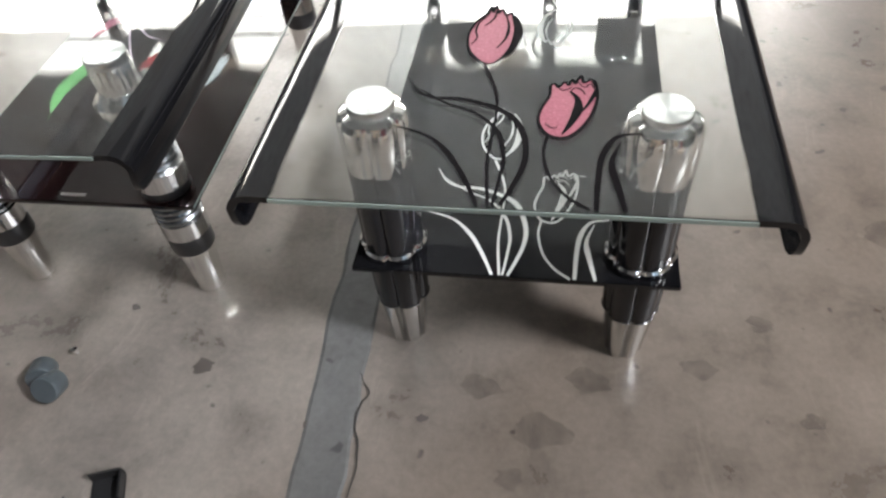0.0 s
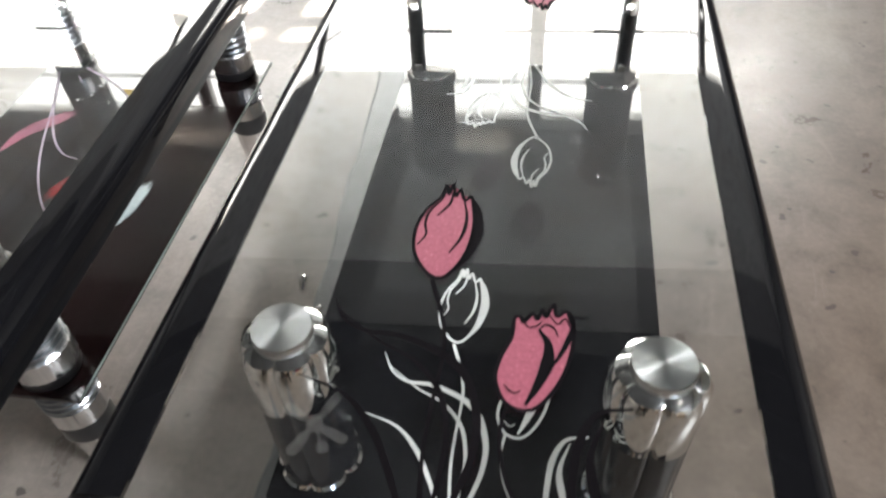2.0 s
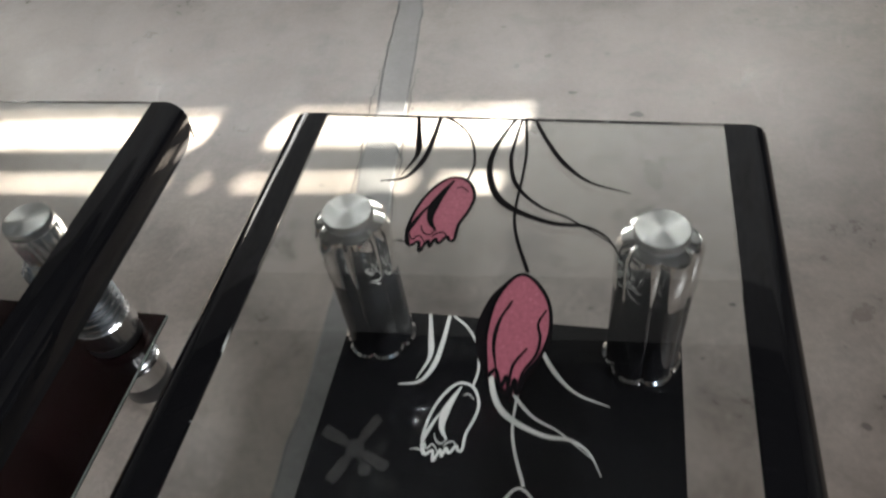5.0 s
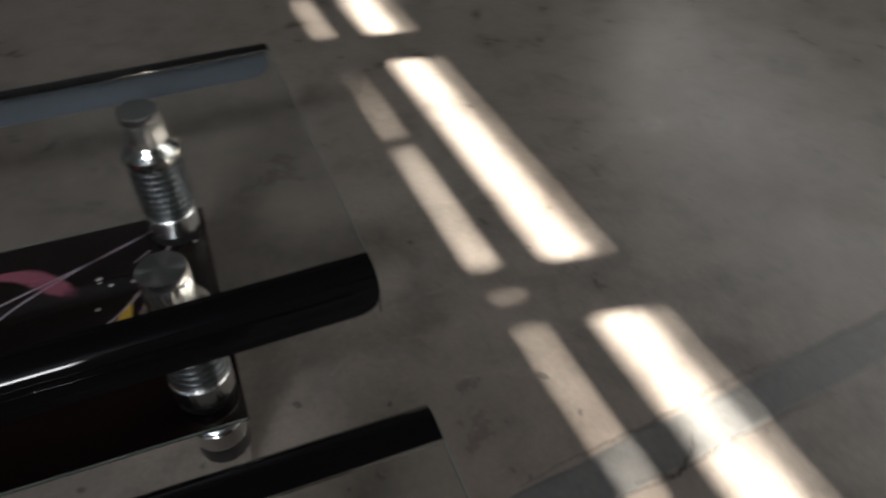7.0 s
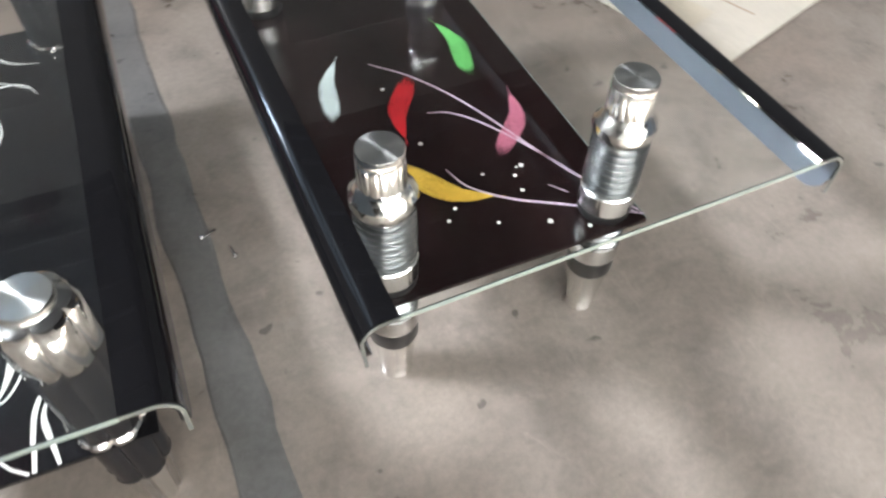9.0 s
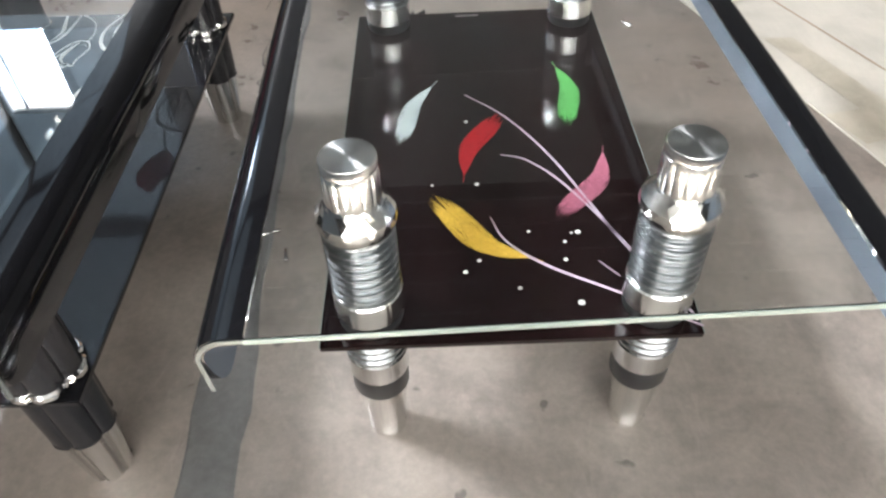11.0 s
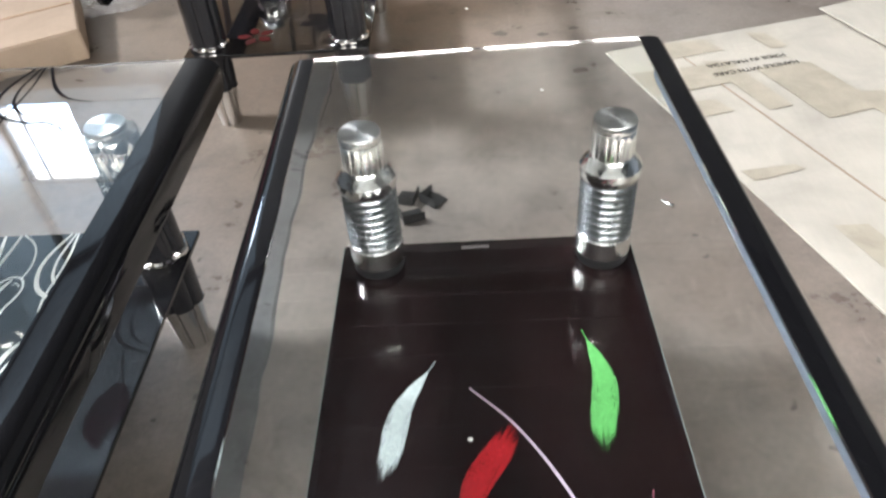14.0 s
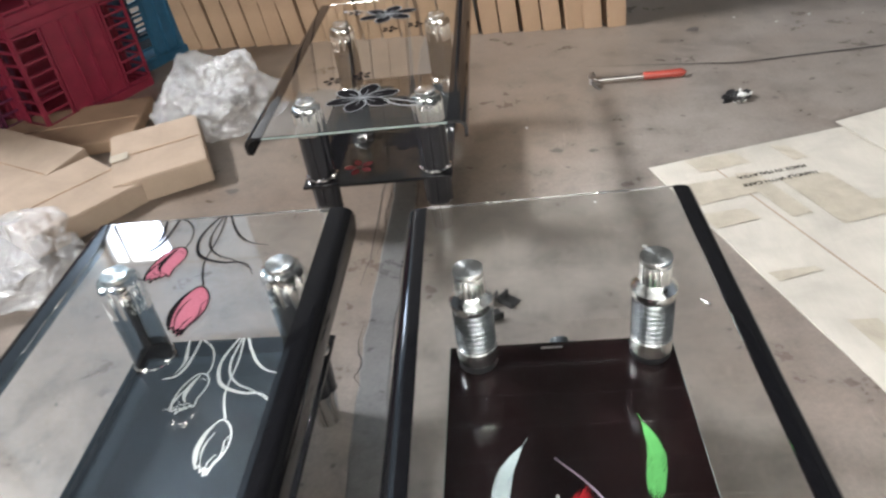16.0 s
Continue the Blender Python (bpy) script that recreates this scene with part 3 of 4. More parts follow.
BUD_B = [(0.045, 0.104), (0.034, 0.112), (0.027, 0.131), (0.03, 0.152), (0.037, 0.172), (0.038, 0.192), (0.043, 0.194), (0.046, 0.189), (0.053, 0.199), (0.057, 0.193), (0.061, 0.204), (0.064, 0.196), (0.07, 0.211), (0.073, 0.198), (0.081, 0.204), (0.085, 0.194), (0.088, 0.184), (0.086, 0.161), (0.08, 0.138), (0.07, 0.118), (0.058, 0.105)]


def tulip_lines():
    """One flat mesh for each stem and line of the drawing."""
    out, w = [], 1.0

    def line(name, *args):
        bm = bmesh.new()
        stroke(bm, *args)
        out.append((name, finish(bm, name)))

    for pts, a, b, c in TULIP_STEMS + LEAF_STEMS:
        line("stem", pts, a * w, b * w, c * w)
    line("bud_outline", BUD_A, 0.0034 * w, 0.0034 * w, 0.0034 * w, 6, True)
    line("bud_outline", BUD_B, 0.0034 * w, 0.0034 * w, 0.0034 * w, 6, True)
    line("petal_line", [(-0.018, 0.344), (-0.008, 0.325), (-0.004, 0.295), (-0.01, 0.262), (-0.022, 0.24)], 0.002 * w, 0.010 * w, 0.003 * w)
    line("petal_line", [(-0.022, 0.335), (-0.017, 0.31), (-0.019, 0.285), (-0.028, 0.262)], 0.0015 * w, 0.004 * w, 0.0015 * w)
    line("petal_line", [(-0.042, 0.35), (-0.045, 0.335), (-0.054, 0.318), (-0.056, 0.3), (-0.053, 0.285), (-0.059, 0.27)], 0.0015 * w, 0.0028 * w, 0.0015 * w)
    line("petal_line", [(-0.035, 0.348), (-0.036, 0.33), (-0.046, 0.312)], 0.0015 * w, 0.0028 * w, 0.0015 * w)
    line("petal_line", [(0.059, 0.182), (0.067, 0.168), (0.067, 0.148), (0.06, 0.126), (0.052, 0.108)], 0.002 * w, 0.011 * w, 0.002 * w)
    line("petal_line", [(0.059, 0.182), (0.064, 0.188), (0.071, 0.185), (0.075, 0.176)], 0.001 * w, 0.002 * w, 0.001 * w)
    line("petal_line", [(0.046, 0.19), (0.05, 0.184), (0.057, 0.186), (0.061, 0.192)], 0.001 * w, 0.002 * w, 0.001 * w)
    line("petal_line", [(0.084, 0.205), (0.087, 0.188), (0.078, 0.16), (0.066, 0.138)], 0.001 * w, 0.005 * w, 0.001 * w)
    line("petal_line", [(0.066, 0.2), (0.074, 0.19), (0.08, 0.196), (0.085, 0.187)], 0.001 * w, 0.0018 * w, 0.001 * w)
    line("petal_line", [(0.034, 0.125), (0.042, 0.118), (0.048, 0.121)], 0.001 * w, 0.0018 * w, 0.001 * w)
    line("petal_line", [(0.084, 0.2), (0.094, 0.198), (0.1, 0.2)], 0.002 * w, 0.0015 * w, 0.0006)
    return out


def table_top(t, w, l, top, thick, flat, lip, glass=M_GLASS, polished=True, lean=6, backed=False, extra=0.0):
    r = 0.024
    inner = w - r - flat
    pane = part("glass_top", boxes([((-extra / 2, 0, top - thick / 2), (2 * inner + extra - 0.0006, 2 * l, thick))]), glass, t, "clear glass table top")
    pane.visible_shadow = False
    for s in (-1, 1):
        o = part("side_band", bent_band(s, w, flat, top, thick, lip, -l, l, lean, backed), M_BLACKGLASS, t, "rolled-down black lacquered glass edge", True)
        o.location.x = -extra if s < 0 else 0.0
        if backed:
            o.data.materials.append(M_BACK)
        part("ground_edge", boxes([((-extra / 2, s * (l + 0.0009), top - thick / 2), (2 * inner + extra, 0.0012, thick * 0.6))]), M_EDGE, t, "pale green ground glass edge")
        if polished:
            part("band_edge", bent_band(s, w - 0.0012, flat, top - 0.0012, thick * 0.5, lip - 0.002, l + 0.0003, l + 0.0013), M_EDGE2, t, "grey ground end of the rolled glass", True).location.x = -extra if s < 0 else 0.0
    return pane


def tulip_table(m, tulips=True, L=0.548, shelf_l=0.864, legs=(-0.381, 0.392)):
    t = empty("coffee_table", m)
    H, S, W = 0.436, 0.2, 0.275
    pane = table_top(t, W, L, H, 0.008, 0.024, 0.034, polished=tulips)
    shelf = part("shelf", boxes([((0, 0, S - 0.004), (0.418, shelf_l, 0.008))], 0.0012), M_BLACKGLASS, t, "black glass lower shelf")
    for x in (-0.161, 0.161):
        for y in legs:
            make_lobed_leg(t, x, y, H - 0.0096, S)
    if not tulips:
        return t, pane, shelf
    lines = tulip_lines()
    white = [(name, me.copy()) for name, me in lines]
    buds = []
    for shape in (BUD_A, BUD_B):
        bm = bmesh.new()
        fill(bm, shape)
        buds.append(finish(bm, "tulip_petals"))
    for a in (0, 180):
        turn = pose(0, 0, 0, 0, 0, a)
        for p in buds:
            part("tulip_petals", p, M_PINK, pane, "pink glitter tulip petals").matrix_basis = turn @ Matrix.Translation((0, -L + 0.001, H + 0.0006))
        for name, me in lines:
            part(name, me, M_INK_K, pane, "black printed line").matrix_basis = turn @ Matrix.Translation((0, -L + 0.001, H + 0.0011))
        for name, me in white:
            part(name, me, M_INK_W, shelf, "white printed line").matrix_basis = turn @ Matrix.Translation((-0.003, -0.4315, S + 0.0007)) @ Matrix.Diagonal((0.955, 0.955, 1, 1))
    return t, pane, shelf


tagged(tulip_table(pose(0, -0.021, 0))[0], "glass coffee table with pink tulips and black shelf", "coffee table", "glass coffee tables")


def feather(parent, quill, mid, tip, width, mat, label, seed, origin, z):
    """Flat printed feather: a solid vane and a frayed end of fine barbs."""
    rng = random.Random(seed)
    o = Vector(origin)
    c = spline([Vector(quill) - o, Vector(mid) - o, Vector(tip) - o], 24)
    bm = bmesh.new()
    k = len(c)
    left, right = [], []
    for i, q in enumerate(c):
        s = i / (k - 1)
        d = (c[min(i + 1, k - 1)] - c[max(i - 1, 0)]).normalized()
        nrm = Vector((-d.y, d.x))
        w = width * 0.5 * (max(0.0, math.sin(math.pi * min(1, max(0, (s - 0.12) / 1.2)))) ** 0.9) + 0.0005
        if s < 0.86:
            core = w * max(0.02, 1.0 - max(0.0, (s - 0.25) / 0.56) ** 1.6)
            left.append(bm.verts.new((*(q + nrm * core), z)))
            right.append(bm.verts.new((*(q - nrm * core), z)))
        if s > 0.2:
            for e in range(56 if s > 0.42 else 8):
                side = rng.choice((-1, 1))
                off = rng.uniform(0.0, 1.0)
                b = q + nrm * side * w * off * 0.96
                ln = width * (rng.uniform(0.1, 0.22) if s < 0.42 else rng.uniform(0.15, 0.7 if s < 0.75 else 1.25) * (1.15 - 0.6 * off))
                v = (d * 1.0 + nrm * side * rng.uniform(-0.02, 0.1)).normalized()
                g = Vector((-v.y, v.x)) * 0.0003
                zz = z + 0.00001 * e
                bm.faces.new([bm.verts.new((*(b + g), zz)), bm.verts.new((*(b - g), zz)), bm.verts.new((*(b + v * ln), zz))])
    for i in range(len(left) - 1):
        bm.faces.new((left[i], right[i], right[i + 1], left[i + 1]))
    part("feather", bm, mat, parent, label)


def feather_table(m):
    t = empty("coffee_table", m)
    H, S, W, L = 0.445, 0.217, 0.265, 0.529
    table_top(t, W, L, H, 0.007, 0.015, 0.038, lean=12, backed=True, extra=0.012)
    for o in t.children:                                  # the top overhangs its south end a little more
        o.location.y -= 0.009
    turn = pose(0, 0, 0, 0, 0, -1.3)
    shelf = part("shelf", boxes([((0.005, -0.009, S - 0.004), (0.414, 0.738, 0.008))], 0.0012), M_BROWNGLASS, t, "dark brown glass shelf printed with feathers")
    for x in (-0.157, 0.157):
        for y in (-0.338, 0.318):
            p = turn @ Vector((x, y, 0))
            make_ringed_leg(t, p.x, p.y, H - 0.0075, S)
    shelf.matrix_basis = turn
    for x in (-0.2025, 0.2125):
        part("shelf_edge", boxes([((x, -0.009, S - 0.002), (0.0008, 0.736, 0.003))]), M_EDGE, shelf, "pale ground shelf edge")
    o = (F_AT[0] + 0.007, F_AT[1] - 0.010)
    z = S + 0.0007
    feather(shelf, (-0.587, -0.161), (-0.55, -0.095), (-0.537, -0.03), 0.028, M_F_WHITE, "pale blue feather print", 1, o, z)
    feather(shelf, (-0.772, -0.204), (-0.788, -0.13), (-0.777, -0.06), 0.031, M_F_GREEN, "green feather print", 2, o, z)
    feather(shelf, (-0.617, 0.09), (-0.628, 0.02), (-0.66, -0.035), 0.033, M_F_RED, "red feather print", 3, o, z)
    feather(shelf, (-0.815, 0.021), (-0.797, 0.092), (-0.755, 0.14), 0.031, M_F_PINK, "rose pink feather print", 4, o, z)
    feather(shelf, (-0.705, 0.24), (-0.64, 0.208), (-0.597, 0.148), 0.037, M_F_YEL, "yellow feather print", 5, o, z)
    O = Vector(o)
    for pts, a, b, c in (([(-0.628, -0.118), (-0.685, -0.055), (-0.74, 0.045), (-0.805, 0.215), (-0.862, 0.335)], 0.002, 0.0035, 0.003),
                         ([(-0.671, 0.034), (-0.705, 0.048), (-0.748, 0.1), (-0.806, 0.213), (-0.855, 0.335)], 0.002, 0.0035, 0.002),
                         ([(-0.648, 0.16), (-0.665, 0.205), (-0.71, 0.248), (-0.781, 0.291), (-0.866, 0.343)], 0.0015, 0.004, 0.003),
                         ([(-0.77, 0.243), (-0.785, 0.262), (-0.79, 0.268)], 0.001, 0.002, 0.001)):
        lines = bmesh.new()
        stroke(lines, [Vector(p) - O for p in pts], a, b, c, z=z + 0.0005)
        part("feather_stem", lines, M_INK_L, shelf, "thin lilac stem")
    for x, y, r in F_DOTS:
        dot = bmesh.new()
        bmesh.ops.create_circle(dot, cap_ends=True, segments=14, radius=r, matrix=Matrix.Translation((x - o[0], y - o[1], z + 0.0005)))
        part("dot", dot, M_INK_W, shelf)
    part("maker_label", boxes([((0.02, -0.363, S + 0.0006), (0.04, 0.006, 0.0004))]), M_DULL, shelf, "small pale label")
    return t


F_AT = (-0.670, 0.002)
F_DOTS = [(-0.627, -0.047, 0.003), (-0.576, 0.094, 0.0022), (-0.635, 0.095, 0.0034), (-0.63, 0.235, 0.0028), (-0.613, 0.253, 0.003), (-0.674, 0.281, 0.0028), (-0.74, 0.306, 0.004), (-0.693, 0.189, 0.0024), (-0.753, 0.193, 0.0036), (-0.735, 0.209, 0.0026), (-0.732, 0.239, 0.0028), (-0.745, 0.194, 0.0018), (-0.786, 0.333, 0.003)]
tagged(feather_table(pose(*F_AT, 0, 0, 0, 1.7)), "glass coffee table with feather-printed brown shelf", "coffee table", "glass coffee tables")


def flower_table(m):
    t, pane, shelf = tulip_table(m, False, 0.51, 0.72, (-0.305, 0.305))
    for s in (1, -1):
        turn = pose(0, 0, 0, 0, 0, 0 if s > 0 else 180)
        pale = bmesh.new()
        for i in range(6):
            dark = bmesh.new()
            a = i * math.pi / 3 + 0.3
            ca, sa = math.cos(a), math.sin(a)
            pet = [(0, 0), (0.035, 0.022), (0.075, 0.022), (0.098, 0), (0.072, -0.025), (0.033, -0.018)]
            q = [(x * ca - y * sa, (x * sa + y * ca) * 0.85) for x, y in pet]
            fill(dark, q)
            part("petal", dark, M_INK_K, pane, "black printed petal").matrix_basis = turn @ Matrix.Translation((0.0, 0.33, 0.4366))
            stroke(pale, q, 0.0022, 0.0022, 0.0022, 6, True, 0.0006)
            stroke(pale, [(0.01 * ca, 0.009 * sa), (0.055 * ca, 0.047 * sa)], 0.001, 0.002, 0.001, 4, False, 0.0006)
        for cx, cy in ((0.1, -0.13), (0.02, -0.15), (-0.12, 0.05)):
            dark = bmesh.new()
            for i in range(5):
                a = i * 1.257
                fill(dark, [(cx + 0.006 * math.cos(a), cy + 0.006 * math.sin(a)), (cx + 0.02 * math.cos(a + 0.35), cy + 0.02 * math.sin(a + 0.35)), (cx + 0.028 * math.cos(a), cy + 0.028 * math.sin(a)), (cx + 0.02 * math.cos(a - 0.35), cy + 0.02 * math.sin(a - 0.35))])
            part("blossom", dark, M_INK_K, pane, "small black printed blossom").matrix_basis = turn @ Matrix.Translation((0.0, 0.33, 0.4366))
        stroke(pale, [(-0.06, 0.03), (-0.11, 0.07), (-0.16, 0.075), (-0.13, 0.05), (-0.07, 0.02)], 0.003, 0.005, 0.003, 8, False, 0.0006)
        o = part("flower_outline", pale, M_INK_G, pane, "white flower outline")
        o.matrix_basis = turn @ Matrix.Translation((0.0, 0.33, 0.4366))
    # the shelf's faint red reflection, painted on in a flower's shape
    red = bmesh.new()
    for i in range(5):
        a = i * 1.257
        fill(red, [(0.01 * math.cos(a), 0.01 * math.sin(a)), (0.03 * math.cos(a + 0.4), 0.03 * math.sin(a + 0.4)), (0.045 * math.cos(a), 0.045 * math.sin(a)), (0.03 * math.cos(a - 0.4), 0.03 * math.sin(a - 0.4))])
    o = part("shelf_red_reflection", red, M_DARKRED, shelf, "dark red reflection painted on the shelf")
    o.location = (0.06, 0.27, 0.2007)
    return t


tagged(flower_table(pose(-0.217, -1.424, 0, 0, 0, 0.5)), "glass coffee table with black and white flower print", "coffee table", "glass coffee tables")


# ---------------------------------------------------------------- flattened cardboard
def sheet(name, corners, mat, label, thick=0.004, wave=0.006, n=18, seed=0, lift=0.0, curl=0.0):
    """A lying board between four corners (x, y), slightly wavy."""
    bm = bmesh.new()
    a, b, c, d = [Vector(q) for q in corners]
    top, low = [], []
    for i in range(n + 1):
        for j in range(n + 1):
            u, v = i / n, j / n
            p = (a * (1 - u) + b * u) * (1 - v) + (d * (1 - u) + c * u) * v
            edge = min(u, 1 - u, v, 1 - v)
            z = 0.002 + lift + wave * max(0, noise.noise((p.x * 3 + seed, p.y * 3, seed))) + curl * max(0, 0.18 - edge) ** 2 * 6 * (0.5 + noise.noise((p.x * 2, p.y * 2, seed + 4)))
            top.append(bm.verts.new((p.x, p.y, max(z, 0.001) + thick)))
            low.append(bm.verts.new((p.x, p.y, max(z, 0.001))))
    k = n + 1
    for i in range(n):
        for j in range(n):
            q = [i * k + j, (i + 1) * k + j, (i + 1) * k + j + 1, i * k + j + 1]
            bm.faces.new([top[x] for x in q])
            bm.faces.new([low[x] for x in q[::-1]])
    ring = [i * k for i in range(k)] + [n * k + j for j in range(1, k)] + [i * k + n for i in range(n - 1, -1, -1)] + [j for j in range(n - 1, 0, -1)]
    for x, y in zip(ring, ring[1:] + ring[:1]):
        bm.faces.new((top[x], low[x], low[y], top[y]))
    bmesh.ops.recalc_face_normals(bm, faces=bm.faces)
    ob = part(name, bm, mat, None, "", True)
    return ob


def lay(parent, name, corners, mat, z, label=""):
    """A flat strip stuck on a sheet."""
    bm = bmesh.new()
    lo = [bm.verts.new((x, y, z)) for x, y in corners]
    hi = [bm.verts.new((x, y, z + 0.0003)) for x, y in corners]
    k = len(lo)
    bm.faces.new(hi)
    for i in range(k):
        bm.faces.new((lo[i], lo[(i + 1) % k], hi[(i + 1) % k], hi[i]))
    bmesh.ops.recalc_face_normals(bm, faces=bm.faces)
    return part(name, bm, mat, parent, label)


board = tagged(sheet("cardboard_sheet", [(-1.012, -1.352), (-1.41, -0.095), (-2.08, -0.33), (-1.66, -1.52)], M_CARD3, "", wave=0.002, seed=3), "flattened pale cardboard carton with packing tape on the floor", "cardboard")


def on_board(u, v):
    a, b, c, d = (Vector(q) for q in ((-1.012, -1.352), (-1.41, -0.095), (-2.08, -0.33), (-1.66, -1.52)))
    return tuple((a * (1 - u) + b * u) * (1 - v) + (d * (1 - u) + c * u) * v)


for k, (u0, u1, v0, v1) in enumerate(((0.0, 0.07, 0.17, 0.42), (0.1, 0.19, 0.0, 0.36), (0.1, 0.3, 0.3, 0.4), (0.22, 0.28, 0.0, 0.2), (0.02, 0.1, 0.58, 0.66), (0.16, 0.36, 0.44, 0.66), (0.3, 0.6, 0.62, 0.74), (0.44, 0.47, 0.02, 0.2), (0.6, 0.9, 0.1, 0.2), (0.82, 0.9, 0.0, 0.24), (0.7, 0.96, 0.5, 0.62))):
    lay(board, "tape_strip", [on_board(u0, v0), on_board(u1, v0 + 0.01), on_board(u1, v1), on_board(u0 + 0.015, v1 - 0.012)], M_TAPE, 0.0082 + 0.00008 * k)
lay(board, "fold_crease", [on_board(0.0, 0.245), on_board(0.95, 0.33), on_board(0.95, 0.338), on_board(0.0, 0.252)], M_CARD2, 0.0072)


def lettering(body, size, x, y, rz, z):
    cu = bpy.data.curves.new("lettering", "FONT")
    cu.body, cu.size, cu.extrude = body, size, 0.0002
    cu.materials.append(M_INK_K)
    o = new("lettering", cu)
    o.parent = board
    o.matrix_basis = pose(x, y, z, 0, 0, rz)
    o.scale = (0.95, 0.95, 1)


lettering("HANDLE WITH CARE", 0.025, -1.475, -1.26, 12, 0.0094)
lettering("MADE IN MALAYSIA", 0.025, -1.455, -1.3, 12, 0.0094)
flap = tagged(sheet("cardboard_sheet", [(-1.63, -1.53), (-1.76, -1.12), (-2.42, -1.22), (-2.32, -1.78)], M_CARD3, "", wave=0.01, seed=8, lift=0.014), "loose cardboard flap lying on a flattened carton", "cardboard")


# ---------------------------------------------------------------- cartons
def carton(m, size, mat, label, tape=True, group=""):
    """Closed flat carton with a flap seam and tape; base at z = 0."""
    t = empty("carton", m)
    sx, sy, sz = size
    bm = boxes([((0, 0, sz / 2), size)], 0.004)
    for v in bm.verts:
        n3 = noise.noise_vector(v.co * 3 + Vector(size) * 7)
        v.co += n3 * 0.006
    part("box", bm, mat, t)
    part("flap_seam", boxes([((0, 0, sz + 0.0035), (sx * 0.95, 0.002, 0.003))]), M_CARD, t)
    if tape:
        part("tape", boxes([((sx / 2 - 0.03, 0, sz + 0.0055), (0.06, 0.05, 0.002)), ((sx / 2 + 0.0045, 0, sz - 0.03), (0.002, 0.05, 0.06))]), M_TAPE, t, "brown packing tape")
    return tagged(t, label, "carton", group)


carton(pose(0.66, -1.6, 0.012, -3, 2, 24), (0.32, 0.38, 0.09), M_CARD2, "flat taped brown carton leaning on the floor")
carton(pose(1.26, -1.58, 0.03, -4, -5, -22), (0.5, 0.36, 0.08), M_CARD2, "flat brown carton propped on other cartons")
carton(pose(0.9, -1.33, 0.012, -3, -2, 55), (0.4, 0.34, 0.08), M_CARD2, "taped brown carton half under clear film")
carton(pose(1.25, -1.95, 0.0, 0, 0, 10), (0.7, 0.4, 0.05), M_CARD, "flat brown carton beneath the others")
for i in range(24):
    carton(pose(1.1 - i * 0.095, -3.06 + 0.012 * i, 0.0, -4, 5 + random.uniform(-1.2, 1.2), 5 + random.uniform(-3, 3)), (0.082, 0.3, 1.12 + 0.03 * math.sin(i * 2)), M_CARD, "tall narrow brown carton standing in a row", False, "row of cartons")


# ---------------------------------------------------------------- clear film heaps
def film(m, size, label, seed):
    bm = bmesh.new()
    bmesh.ops.create_icosphere(bm, subdivisions=5, radius=1.0)
    for v in bm.verts:
        p = v.co.copy()
        n1 = noise.noise(p * 1.6 + Vector((seed, 0, 0)))
        bend = noise.noise_vector(p * 2.5 + Vector((0, 0, seed))) * 0.35
        d1 = noise.voronoi((p + bend) * 2.2 + Vector((0, seed, 0)))[0]
        d2 = noise.voronoi((p + bend) * 5.5 + Vector((seed, seed, 0)))[0]
        r = 0.84 + 0.3 * n1 + 0.24 * (0.35 - (d1[1] - d1[0])) + 0.11 * (0.25 - (d2[1] - d2[0]))
        q = p * r
        v.co = (q.x * size[0], q.y * size[1], max(0.0, q.z * size[2] + 0.25 * size[2]))
    ob = part("plastic_film", bm, M_WRAP)
    ob.matrix_basis = m
    return tagged(ob, label, "plastic film", kind="stuff")


film(pose(0.58, -2.06, 0.0, 0, 0, 25), (0.26, 0.32, 0.215), "crumpled heap of clear plastic film on the floor", 2.0)
film(pose(1.0, -1.02, 0.0, 0, 0, -20), (0.3, 0.26, 0.13), "crumpled clear plastic film beside the cartons", 7.0)


# ---------------------------------------------------------------- ceiling fan over the tables
def ceiling_fan(m):
    """Four-blade fan at rest, hung from the roof; origin at the blades' height."""
    t = empty("ceiling_fan", m)
    part("rod", lathe([(0.012, 0.06), (0.012, 0.43)], 12), M_LIGHTPLASTIC, t, "", True)
    part("canopy", lathe([(0.02, 0.4), (0.06, 0.44), (0.065, 0.47)], 24), M_LIGHTPLASTIC, t, "", True)
    part("motor_housing", lathe([(0.03, -0.05), (0.075, -0.035), (0.085, 0.0), (0.08, 0.04), (0.03, 0.065)], 32), M_LIGHTPLASTIC, t, "pale round motor housing", True)
    blade = bmesh.new()
    outline = [(0.1, -0.03), (0.16, -0.052), (0.35, -0.058), (0.378, -0.045), (0.385, 0.0), (0.378, 0.045), (0.35, 0.058), (0.16, 0.052), (0.1, 0.03)]
    lo = [blade.verts.new((x, y, 0.14 * y - 0.002)) for x, y in outline]
    hi = [blade.verts.new((x, y, 0.14 * y + 0.002)) for x, y in outline]
    blade.faces.new(hi)
    blade.faces.new(lo[::-1])
    for i in range(len(lo)):
        j = (i + 1) % len(lo)
        blade.faces.new((lo[i], lo[j], hi[j], hi[i]))
    box(blade, (0.09, 0, 0.0), (0.06, 0.03, 0.005))
    me = finish(blade, "blade")
    for i in range(4):
        part("blade", me, M_LIGHTPLASTIC, t, "pale blade").matrix_basis = pose(0, 0, 0, 0, 0, 90 * i)
    return tagged(t, "pale four-blade ceiling fan at rest under the roof", "ceiling fan")


ceiling_fan(pose(-1.95, 2.71, 6.1, 0, 0, 66))


